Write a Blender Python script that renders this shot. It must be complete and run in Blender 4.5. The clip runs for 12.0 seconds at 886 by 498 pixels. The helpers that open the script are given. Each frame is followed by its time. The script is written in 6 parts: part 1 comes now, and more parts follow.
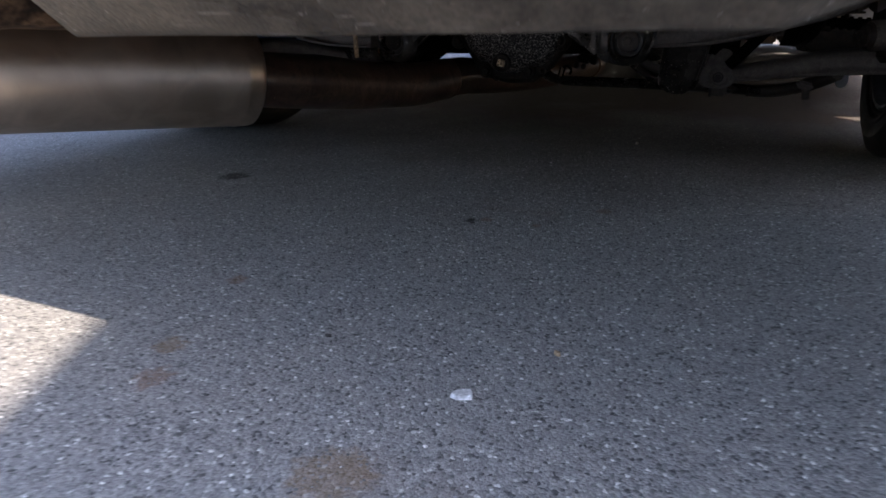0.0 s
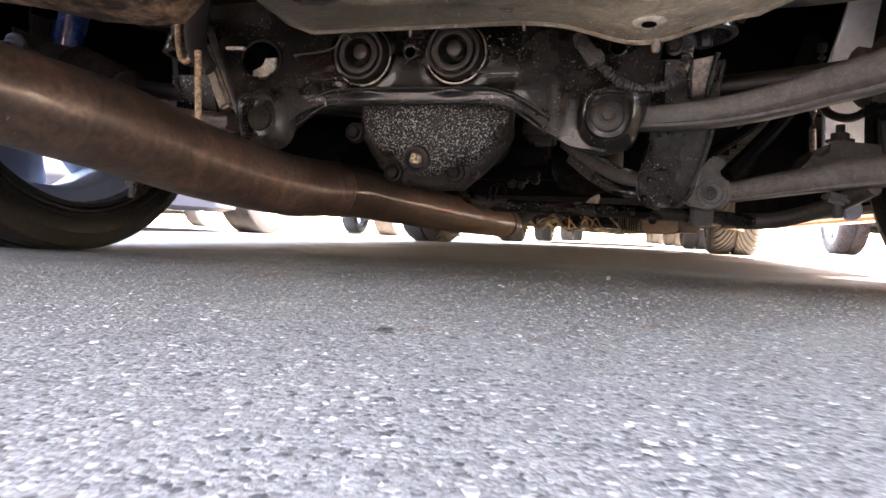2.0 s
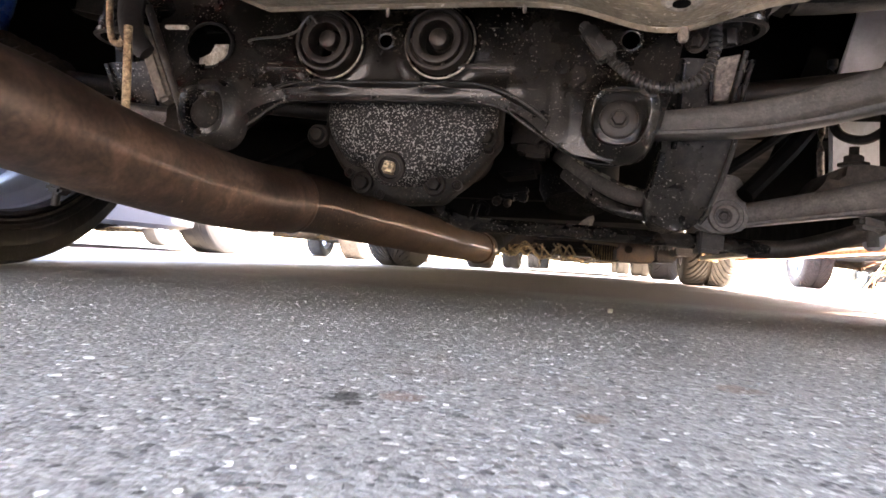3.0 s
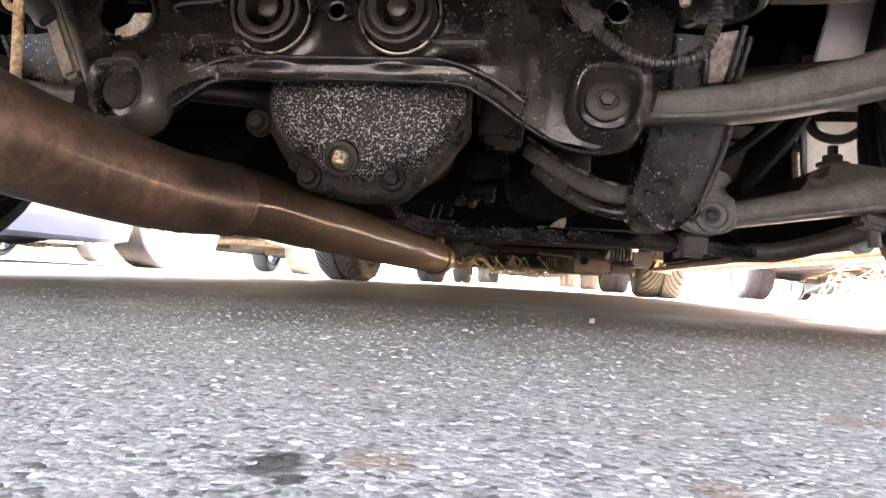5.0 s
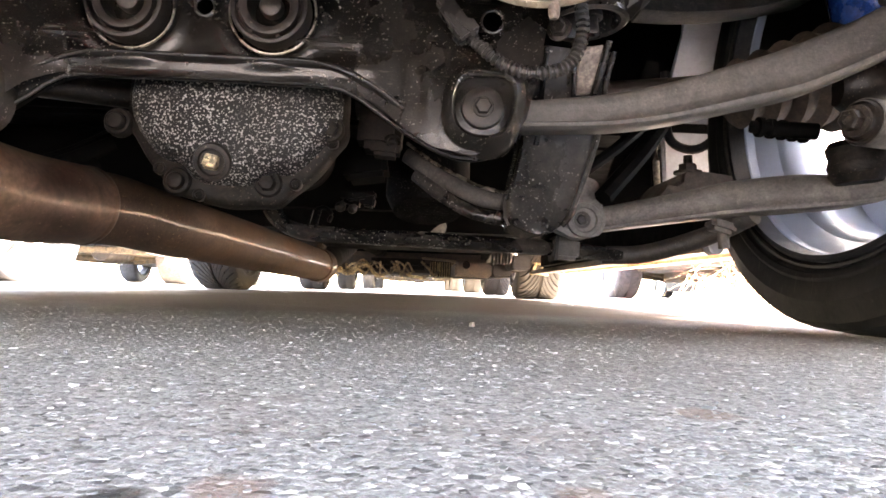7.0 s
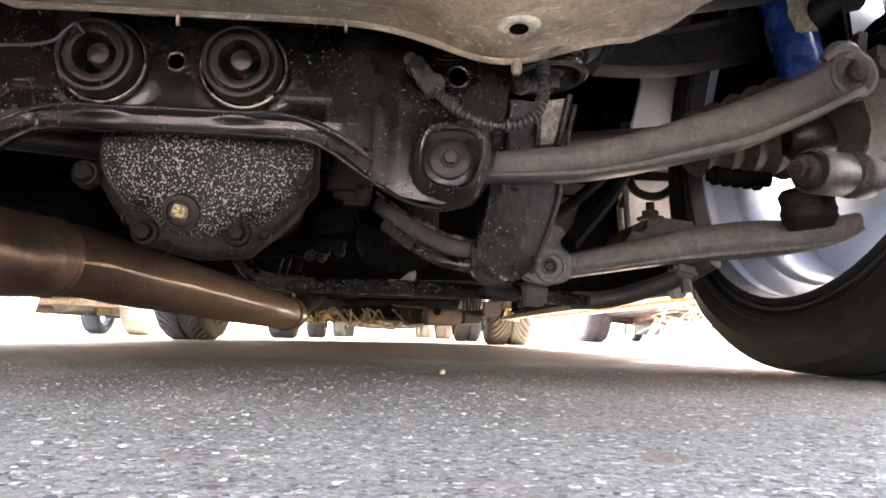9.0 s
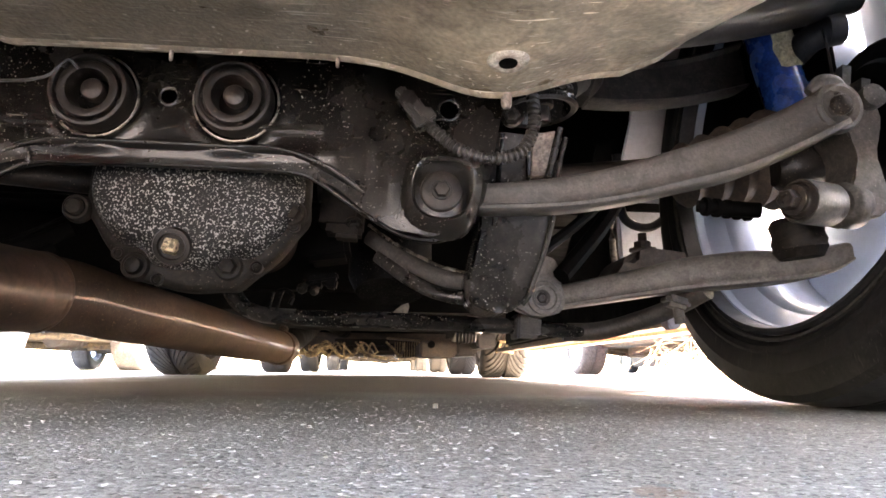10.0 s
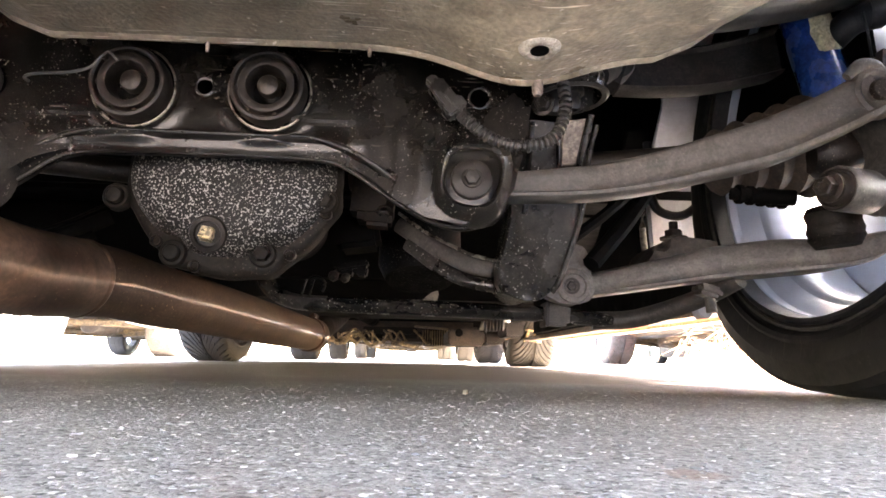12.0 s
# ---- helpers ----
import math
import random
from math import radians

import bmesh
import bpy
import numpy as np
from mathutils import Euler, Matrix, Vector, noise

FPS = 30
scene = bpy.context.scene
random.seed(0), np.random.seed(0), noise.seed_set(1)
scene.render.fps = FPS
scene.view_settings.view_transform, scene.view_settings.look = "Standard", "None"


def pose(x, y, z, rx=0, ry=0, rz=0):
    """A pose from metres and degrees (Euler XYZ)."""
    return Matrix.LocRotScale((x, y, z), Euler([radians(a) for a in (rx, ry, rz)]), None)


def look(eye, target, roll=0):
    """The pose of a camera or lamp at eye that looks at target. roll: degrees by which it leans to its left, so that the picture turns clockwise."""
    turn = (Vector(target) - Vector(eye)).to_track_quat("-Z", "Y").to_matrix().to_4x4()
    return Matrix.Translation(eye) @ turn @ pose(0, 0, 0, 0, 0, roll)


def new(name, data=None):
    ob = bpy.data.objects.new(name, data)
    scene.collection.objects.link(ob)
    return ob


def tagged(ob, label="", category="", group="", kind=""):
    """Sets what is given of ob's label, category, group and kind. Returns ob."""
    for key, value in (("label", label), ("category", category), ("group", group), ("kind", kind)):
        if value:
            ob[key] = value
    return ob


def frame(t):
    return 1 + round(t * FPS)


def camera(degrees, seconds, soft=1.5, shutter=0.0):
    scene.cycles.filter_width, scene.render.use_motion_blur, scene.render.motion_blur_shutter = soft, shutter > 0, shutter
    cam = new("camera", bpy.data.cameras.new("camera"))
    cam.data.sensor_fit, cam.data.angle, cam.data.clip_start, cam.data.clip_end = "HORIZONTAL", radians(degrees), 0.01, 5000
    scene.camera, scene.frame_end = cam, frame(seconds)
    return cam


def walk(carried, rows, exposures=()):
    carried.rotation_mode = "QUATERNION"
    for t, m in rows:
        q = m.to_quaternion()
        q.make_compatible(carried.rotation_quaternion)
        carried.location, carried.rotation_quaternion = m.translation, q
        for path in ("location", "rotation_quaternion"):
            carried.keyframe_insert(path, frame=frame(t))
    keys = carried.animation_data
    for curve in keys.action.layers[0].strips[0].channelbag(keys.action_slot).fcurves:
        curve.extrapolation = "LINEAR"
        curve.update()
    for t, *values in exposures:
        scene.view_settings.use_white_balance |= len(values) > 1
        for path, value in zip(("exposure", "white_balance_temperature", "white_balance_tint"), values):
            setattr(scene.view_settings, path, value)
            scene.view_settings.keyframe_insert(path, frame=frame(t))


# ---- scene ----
cam = camera(68.4, 12.0, soft=1.6, shutter=0.3)
PATH = [
    (0, (0.424, 0.391, 0.228), (-0.397, 2.084, -0.452), -1.4),
    (0.4, (0.38, 0.482, 0.125), (-0.419, 2.251, -0.356), -1.4),
    (0.5, (0.372, 0.499, 0.112), (-0.424, 2.283, -0.315), -1.3),
    (0.7, (0.352, 0.532, 0.101), (-0.422, 2.344, -0.237), -1.2),
    (1, (0.326, 0.594, 0.083), (-0.413, 2.44, -0.13), -0.3),
    (1.5, (0.295, 0.674, 0.062), (-0.338, 2.568, -0.054), 1.1),
    (2, (0.251, 0.751, 0.05), (-0.281, 2.678, 0.0), 2.3),
    (2.5, (0.227, 0.801, 0.044), (-0.247, 2.744, 0.035), 2.7),
    (3, (0.209, 0.864, 0.045), (-0.226, 2.816, 0.079), 3.6),
    (4.8, (0.175, 0.948, 0.032), (-0.123, 2.922, 0.137), 3.9),
    (5, (0.18, 0.949, 0.034), (-0.104, 2.927, 0.125), 3.2),
    (5.5, (0.182, 0.95, 0.035), (-0.074, 2.932, 0.118), 2.3),
    (6, (0.182, 0.949, 0.034), (-0.032, 2.936, 0.124), 2.3),
    (6.5, (0.184, 0.952, 0.035), (0.122, 2.948, 0.129), 2.0),
    (7, (0.184, 0.954, 0.035), (0.25, 2.949, 0.158), 1.9),
    (8.8, (0.188, 0.951, 0.036), (0.331, 2.934, 0.256), 1.2),
    (9, (0.185, 0.947, 0.036), (0.336, 2.923, 0.302), 1.0),
    (9.5, (0.185, 0.947, 0.036), (0.34, 2.914, 0.361), 0.8),
    (10, (0.187, 0.948, 0.036), (0.353, 2.907, 0.4), 0.6),
    (10.5, (0.187, 0.948, 0.036), (0.35, 2.908, 0.399), 0.7),
    (11, (0.187, 0.947, 0.035), (0.34, 2.908, 0.396), 0.7),
    (11.5, (0.185, 0.943, 0.035), (0.299, 2.908, 0.388), 0.9),
    (12, (0.184, 0.944, 0.034), (0.268, 2.915, 0.364), 1.1),
]
EXPOSURES = [(0, 2.4, 6750, 16), (0.3, 3.05, 7050, 18), (0.7, 4.2, 7550, 20), (1.0, 4.8, 7850, 21), (1.5, 5.4, 8050, 22), (3.0, 5.9, 8150, 22), (5.0, 6.4, 8200, 20),
             (7.0, 6.5, 8250, 20), (9.0, 6.3, 8250, 20), (11.0, 6.45, 8250, 20), (12.0, 6.5, 8250, 20)]
walk(cam, [(t, look(eye, target, roll)) for t, eye, target, roll in PATH], EXPOSURES)

# ---- light: clear sky, sun behind and to the car's right ----
SUN = Vector((0.662, -0.426, 0.616)).normalized()
world = bpy.data.worlds.new("sky")
scene.world = world
world.use_nodes = True
wt = world.node_tree
sky = wt.nodes.new("ShaderNodeTexSky")
sky.sky_type, sky.sun_disc = "NISHITA", False
sky.sun_elevation, sky.sun_rotation = math.asin(SUN.z), math.atan2(SUN.x, SUN.y)
wt.nodes["Background"].inputs[1].default_value = 0.15
wt.links.new(sky.outputs[0], wt.nodes["Background"].inputs[0])
sun_data = bpy.data.lights.new("sun", "SUN")
sun_data.energy, sun_data.angle, sun_data.color = 2.8, radians(0.5), (1.0, 0.9, 0.75)
sun = new("sun", sun_data)
sun.matrix_world = look(SUN * 30, (0, 0, 0))


# ---- materials ----
def mat(name, base, dark=None, rough=0.6, metal=0.0, scale=30.0, fine=300.0, mix=(0.35, 0.65), bump=0.2, spots=None, spot_scale=250.0, spot_size=0.25,
        stretch=None, vary=0.0, coat=0.0, rough_var=0.15, spot_big=12.0, spot_cover=0.5, dist=0.001, flakes=0.0, spec=0.5, grain=(0.75, 1.2), grunge=0.3, scratch=None):
    """Two-scale variation between two tones, with grain, relief and, if given, spots of another colour."""
    m = bpy.data.materials.new(name)
    m.use_nodes = True
    nt, L = m.node_tree, m.node_tree.links
    b = nt.nodes["Principled BSDF"]
    co = nt.nodes.new("ShaderNodeTexCoord")
    vec = co.outputs["Object"]
    if stretch:
        mp = nt.nodes.new("ShaderNodeMapping")
        mp.inputs["Scale"].default_value = stretch
        L.new(vec, mp.inputs[0])
        vec = mp.outputs[0]

    def tex(s, detail=6.0):
        n = nt.nodes.new("ShaderNodeTexNoise")
        n.inputs["Scale"].default_value, n.inputs["Detail"].default_value = s, detail
        L.new(vec, n.inputs["Vector"])
        return n.outputs[0]

    def ramp(src, lo, hi, a=0.0, c=1.0):
        r = nt.nodes.new("ShaderNodeMapRange")
        for k, v in zip(range(1, 5), (lo, hi, a, c)):
            r.inputs[k].default_value = v
        L.new(src, r.inputs[0])
        return r.outputs[0]

    def blend(f, a, c):
        x = nt.nodes.new("ShaderNodeMix")
        x.data_type = "RGBA"
        L.new(f, x.inputs[0])
        for k, v in ((6, a), (7, c)):
            if isinstance(v, tuple):
                x.inputs[k].default_value = (*v, 1)
            else:
                L.new(v, x.inputs[k])
        return x.outputs[2]

    grain_range = grain
    big, small = tex(scale), tex(fine, 3.0)
    dark = dark or tuple(c * 0.6 for c in base)
    colour = blend(ramp(big, *mix), dark, base)
    grain = nt.nodes.new("ShaderNodeMix")
    grain.data_type, grain.blend_type = "RGBA", "MULTIPLY"
    grain.inputs[0].default_value = 1.0
    L.new(colour, grain.inputs[6])
    L.new(ramp(small, 0.3, 0.7, *grain_range), grain.inputs[7])
    colour = grain.outputs[2]
    if grunge:
        patch = nt.nodes.new("ShaderNodeTexNoise")
        patch.inputs["Scale"].default_value, patch.inputs["Detail"].default_value, patch.inputs["Distortion"].default_value = scale * 4, 9.0, 1.2
        L.new(vec, patch.inputs["Vector"])
        dirt = nt.nodes.new("ShaderNodeMix")
        dirt.data_type, dirt.blend_type = "RGBA", "MULTIPLY"
        dirt.inputs[0].default_value = 1.0
        L.new(colour, dirt.inputs[6])
        L.new(ramp(patch.outputs[0], 0.35, 0.65, 1 - grunge, 1 + grunge), dirt.inputs[7])
        colour = dirt.outputs[2]
    if scratch:
        for turn, seed in ((0.6, 0.0), (-0.35, 4.0), (1.4, 9.0)):
            mp = nt.nodes.new("ShaderNodeMapping")
            mp.inputs["Rotation"].default_value = (0.3, 0.2, turn)
            mp.inputs["Location"].default_value = (seed, seed, 0)
            mp.inputs["Scale"].default_value = (22, 420, 300)
            L.new(co.outputs["Object"], mp.inputs[0])
            line = nt.nodes.new("ShaderNodeTexNoise")
            line.inputs["Scale"].default_value, line.inputs["Detail"].default_value = 1.0, 1.0
            L.new(mp.outputs[0], line.inputs["Vector"])
            some = nt.nodes.new("ShaderNodeMath")
            some.operation = "MULTIPLY"
            L.new(ramp(line.outputs[0], 0.68, 0.74, 0.0, 0.8), some.inputs[0])
            L.new(ramp(tex(9.0 + seed, 3.0), 0.52, 0.6), some.inputs[1])
            colour = blend(some.outputs[0], colour, scratch)
    if spots:
        if flakes:
            near = ramp(tex(spot_scale, 2.0), flakes, flakes + 0.04)
        else:
            v = nt.nodes.new("ShaderNodeTexVoronoi")
            v.inputs["Scale"].default_value = spot_scale
            L.new(vec, v.inputs["Vector"])
            near = ramp(v.outputs["Distance"], spot_size, spot_size * 0.6)
        where = ramp(tex(spot_big, 4.0), spot_cover, spot_cover + 0.12)
        both = nt.nodes.new("ShaderNodeMath")
        both.operation = "MULTIPLY"
        L.new(near, both.inputs[0])
        L.new(where, both.inputs[1])
        colour = blend(both.outputs[0], colour, spots)
    if vary:
        info = nt.nodes.new("ShaderNodeObjectInfo")
        hs = nt.nodes.new("ShaderNodeHueSaturation")
        L.new(ramp(info.outputs["Random"], 0, 1, 1 - vary, 1 + vary), hs.inputs["Value"])
        L.new(colour, hs.inputs["Color"])
        colour = hs.outputs[0]
    L.new(colour, b.inputs["Base Color"])
    L.new(ramp(big, 0.3, 0.7, max(0.03, rough - rough_var), min(1, rough + rough_var)), b.inputs["Roughness"])
    b.inputs["Metallic"].default_value = metal
    b.inputs["Specular IOR Level"].default_value = spec
    b.inputs["Coat Weight"].default_value, b.inputs["Coat Roughness"].default_value = coat, 0.08
    if bump:
        bp = nt.nodes.new("ShaderNodeBump")
        bp.inputs["Strength"].default_value, bp.inputs["Distance"].default_value = bump, dist
        ad = nt.nodes.new("ShaderNodeMath")
        ad.operation = "ADD"
        L.new(big, ad.inputs[0])
        L.new(small, ad.inputs[1])
        L.new(ad.outputs[0], bp.inputs["Height"])
        L.new(bp.outputs[0], b.inputs["Normal"])
    return m


def asphalt_material():
    m = bpy.data.materials.new("asphalt")
    m.use_nodes = True
    nt, L = m.node_tree, m.node_tree.links
    b = nt.nodes["Principled BSDF"]
    co = nt.nodes.new("ShaderNodeTexCoord").outputs["Object"]

    def node(kind, **ins):
        n = nt.nodes.new(kind)
        for k, v in ins.items():
            n.inputs[k].default_value = v
        return n

    cells = node("ShaderNodeTexVoronoi", Scale=430.0)
    fine = node("ShaderNodeTexVoronoi", Scale=1100.0)
    stain = node("ShaderNodeTexNoise", Scale=5.0, Detail=8.0)
    grit = node("ShaderNodeTexNoise", Scale=900.0, Detail=3.0)
    for n in (cells, fine, stain, grit):
        L.new(co, n.inputs["Vector"])
    shade = nt.nodes.new("ShaderNodeSeparateColor")
    L.new(cells.outputs["Color"], shade.inputs[0])
    r = nt.nodes.new("ShaderNodeValToRGB")
    e = r.color_ramp.elements
    e[0].position, e[0].color = 0.0, (0.07, 0.071, 0.075, 1)
    e[1].position, e[1].color = 1.0, (0.72, 0.715, 0.705, 1)
    for p, c in ((0.05, (0.10, 0.1, 0.104, 1)), (0.11, (0.190, 0.188, 0.19, 1)), (0.55, (0.262, 0.26, 0.259, 1)), (0.955, (0.33, 0.326, 0.321, 1)), (0.98, (0.52, 0.515, 0.507, 1))):
        k = e.new(p)
        k.color = c
    L.new(shade.outputs[0], r.inputs[0])
    sep2 = nt.nodes.new("ShaderNodeSeparateColor")
    L.new(fine.outputs["Color"], sep2.inputs[0])
    mr = node("ShaderNodeMapRange")
    for k, v in zip((1, 2, 3, 4), (0.0, 1.0, 0.74, 1.28)):
        mr.inputs[k].default_value = v
    L.new(sep2.outputs[1], mr.inputs[0])
    mul = nt.nodes.new("ShaderNodeMix")
    mul.data_type, mul.blend_type = "RGBA", "MULTIPLY"
    mul.inputs[0].default_value = 1.0
    L.new(r.outputs[0], mul.inputs[6])
    L.new(mr.outputs[0], mul.inputs[7])
    mr2 = node("ShaderNodeMapRange")
    for k, v in zip((1, 2, 3, 4), (0.62, 0.72, 0.0, 0.35)):
        mr2.inputs[k].default_value = v
    L.new(stain.outputs[0], mr2.inputs[0])
    br = nt.nodes.new("ShaderNodeMix")
    br.data_type = "RGBA"
    br.inputs[7].default_value = (0.16, 0.10, 0.07, 1)
    L.new(mr2.outputs[0], br.inputs[0])
    L.new(mul.outputs[2], br.inputs[6])
    colour = br.outputs[2]
    sep = nt.nodes.new("ShaderNodeSeparateXYZ")
    L.new(co, sep.inputs[0])
    spread = node("ShaderNodeTexNoise", Scale=3.0, Detail=6.0)
    L.new(co, spread.inputs["Vector"])

    def math_node(op, a, b):
        n = nt.nodes.new("ShaderNodeMath")
        n.operation = op
        for k, v in ((0, a), (1, b)):
            if isinstance(v, (int, float)):
                n.inputs[k].default_value = v
            else:
                L.new(v, n.inputs[k])
        return n.outputs[0]

    # brown-dark shade under the near car, painted into the asphalt colour
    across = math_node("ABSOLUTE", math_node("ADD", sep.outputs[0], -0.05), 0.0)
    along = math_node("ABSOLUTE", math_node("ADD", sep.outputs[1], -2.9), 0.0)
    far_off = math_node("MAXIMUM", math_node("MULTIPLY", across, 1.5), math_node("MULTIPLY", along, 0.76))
    car_shade_edge = math_node("ADD", far_off, math_node("MULTIPLY", spread.outputs[0], 0.9))
    car_shade = node("ShaderNodeMapRange")
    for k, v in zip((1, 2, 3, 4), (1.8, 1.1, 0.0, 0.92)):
        car_shade.inputs[k].default_value = v
    L.new(car_shade_edge, car_shade.inputs[0])
    shade_tint = nt.nodes.new("ShaderNodeMix")
    shade_tint.data_type, shade_tint.blend_type = "RGBA", "MULTIPLY"
    shade_tint.inputs[7].default_value = (0.16, 0.105, 0.075, 1)
    L.new(car_shade.outputs[0], shade_tint.inputs[0])
    L.new(colour, shade_tint.inputs[6])
    colour = shade_tint.outputs[2]
    edge = node("ShaderNodeTexNoise", Scale=120.0, Detail=5.0)
    L.new(co, edge.inputs["Vector"])
    for sx, sy, sr, tone in ((0.076, 0.653, 0.014, (0.2, 0.12, 0.085)), (0.007, 0.812, 0.010, (0.2, 0.12, 0.085)), (0.245, 0.62, 0.024, (0.22, 0.15, 0.09)), (0.05, 0.692, 0.014, (0.22, 0.15, 0.09)),
                             (0.153, 1.069, 0.008, (0.19, 0.11, 0.08)), (0.271, 1.15, 0.011, (0.2, 0.13, 0.1)), (0.214, 1.068, 0.006, (0.2, 0.13, 0.1)), (0.136, 1.061, 0.007, (0.006, 0.006, 0.006)), (0.142, 1.052, 0.003, (0.006, 0.006, 0.006)), (-0.291, 1.137, 0.024, (0.006, 0.006, 0.006))):
        far = nt.nodes.new("ShaderNodeVectorMath")
        far.operation = "DISTANCE"
        far.inputs[1].default_value = (sx, sy, 0)
        L.new(co, far.inputs[0])
        wob = nt.nodes.new("ShaderNodeMath")
        wob.operation = "MULTIPLY_ADD"
        wob.inputs[1].default_value = sr * 1.6
        L.new(edge.outputs[0], wob.inputs[0])
        L.new(far.outputs["Value"], wob.inputs[2])
        near = node("ShaderNodeMapRange")
        for k, v in zip((1, 2, 3, 4), (sr * 1.9, sr * 1.5, 0.0, 0.8 if tone[0] < 0.05 else 0.55)):
            near.inputs[k].default_value = v
        L.new(wob.outputs[0], near.inputs[0])
        lay = nt.nodes.new("ShaderNodeMix")
        lay.data_type = "RGBA"
        lay.inputs[7].default_value = (*tone, 1)
        L.new(near.outputs[0], lay.inputs[0])
        L.new(colour, lay.inputs[6])
        colour = lay.outputs[2]
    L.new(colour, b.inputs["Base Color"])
    b.inputs["Roughness"].default_value = 0.78
    b.inputs["Specular IOR Level"].default_value = 0.25
    ad = nt.nodes.new("ShaderNodeMath")
    ad.operation = "SUBTRACT"
    L.new(grit.outputs[0], ad.inputs[0])
    L.new(cells.outputs["Distance"], ad.inputs[1])
    bp = node("ShaderNodeBump", Strength=0.75, Distance=0.0012)
    L.new(ad.outputs[0], bp.inputs["Height"])
    L.new(bp.outputs[0], b.inputs["Normal"])
    return m


def stone_material():
    m = mat("stone_chips", (0.36, 0.36, 0.36), (0.2, 0.2, 0.2), rough=0.85, scale=200, fine=900, bump=0.0, spec=0.2)
    nt = m.node_tree
    b = nt.nodes["Principled BSDF"]
    g = nt.nodes.new("ShaderNodeNewGeometry")
    r = nt.nodes.new("ShaderNodeValToRGB")
    e = r.color_ramp.elements
    e[0].color, e[1].color = (0.09, 0.09, 0.093, 1), (0.74, 0.735, 0.725, 1)
    for p, c in ((0.3, (0.165, 0.167, 0.172, 1)), (0.7, (0.25, 0.247, 0.243, 1)), (0.93, (0.295, 0.291, 0.286, 1)), (0.972, (0.34, 0.336, 0.33, 1)), (0.985, (0.52, 0.515, 0.508, 1))):
        k = e.new(p)
        k.color = c
    nt.links.new(g.outputs["Random Per Island"], r.inputs[0])
    nt.links.new(r.outputs[0], b.inputs["Base Color"])
    return m


ASPHALT = asphalt_material()
STONES = stone_material()
BLACK = mat("black_painted_steel", (0.033, 0.0285, 0.024), (0.010, 0.0087, 0.0074), coat=0.4, rough=0.25, bump=0.4, scale=11, fine=500, mix=(0.38, 0.66), spots=(0.42, 0.39, 0.355), spot_scale=480, flakes=0.66, spot_big=20, spot_cover=0.47, rough_var=0.16, scratch=(0.13, 0.115, 0.095), grunge=0.5)
FLANGE = mat("dirty_matt_black_paint", (0.0075, 0.0066, 0.0056), (0.003, 0.0027, 0.0023), rough=0.6, bump=0.5, scale=24, fine=420, spots=(0.3, 0.27, 0.235), spot_scale=430, flakes=0.655, spot_big=24, spot_cover=0.45, spec=0.2, grunge=0.5)
LEGPAINT = mat("scuffed_black_paint", (0.039, 0.035, 0.031), (0.014, 0.0126, 0.0111), coat=0.2, rough=0.25, bump=0.3, scale=14, fine=420, spots=(0.42, 0.39, 0.355), spot_scale=420, flakes=0.66, spot_big=20, spot_cover=0.42, spec=0.4, grunge=0.5)
HOSE = mat("dusty_black_plastic", (0.046, 0.043, 0.039), (0.02, 0.0187, 0.017), rough=0.32, scale=40, bump=0.2, spec=0.4)
DUSTY = mat("dusty_steel", (0.080, 0.0735, 0.066), (0.052, 0.0478, 0.043), rough=0.5, bump=0.3, scale=22, fine=420, spots=(0.14, 0.12, 0.1), spot_scale=420, flakes=0.67, spot_big=14, spot_cover=0.46, scratch=(0.07, 0.06, 0.051), grunge=0.22)
ARMSTEEL = mat("grimy_arm_steel", (0.15, 0.137, 0.122), (0.10, 0.091, 0.081), rough=0.5, bump=0.3, scale=20, fine=420, spots=(0.2, 0.178, 0.15), spot_scale=420, flakes=0.67, spot_big=14, spot_cover=0.46, scratch=(0.1, 0.09, 0.08), grunge=0.22)
TANSTEEL = mat("tan_dusty_steel", (0.22, 0.185, 0.14), (0.1, 0.082, 0.062), rough=0.6, bump=0.3, scale=24, spots=(0.3, 0.26, 0.21), spot_scale=240, flakes=0.66, spot_big=14, spot_cover=0.45)
BROWNRUBBER = mat("dusty_brown_rubber", (0.07, 0.051, 0.037), (0.03, 0.0215, 0.0155), rough=0.7, scale=45, bump=0.3)
WORN = mat("chipped_pale_paint", (0.5, 0.46, 0.38), (0.26, 0.22, 0.17), rough=0.6, scale=120)
# rust made paler: golden highlights on the rod are put into the colour
ROD = mat("rusty_rod_highlit", (0.5, 0.37, 0.22), (0.22, 0.13, 0.07), rough=0.5, metal=0.3, scale=90, grunge=0.5)
# near-black steel: shade of the voids behind the parts is put into it
DARK = mat("shade_black_steel", (0.003, 0.0028, 0.0025), (0.0015, 0.0015, 0.0014), rough=0.75, scale=25, spec=0.05)
SOOT = mat("dull_black_steel", (0.016, 0.0145, 0.013), (0.008, 0.0073, 0.0067), rough=0.5, scale=20, spec=0.35, bump=0.3)
GRIMEGREY = mat("grey_brown_grime", (0.066, 0.058, 0.05), (0.03, 0.0265, 0.023), rough=0.5, scale=24, fine=420, bump=0.3, spots=(0.16, 0.14, 0.12), spot_scale=420, flakes=0.69, spot_big=14, spot_cover=0.48, scratch=(0.1, 0.088, 0.075))
SILLTAN = mat("tan_dusty_sill", (0.26, 0.2, 0.135), (0.13, 0.098, 0.066), rough=0.6, scale=22, bump=0.3, grunge=0.4)
GEARTAN = mat("tan_oily_castings", (0.52, 0.39, 0.21), (0.1, 0.07, 0.04), rough=0.55, scale=38, bump=0.4, grunge=0.5)
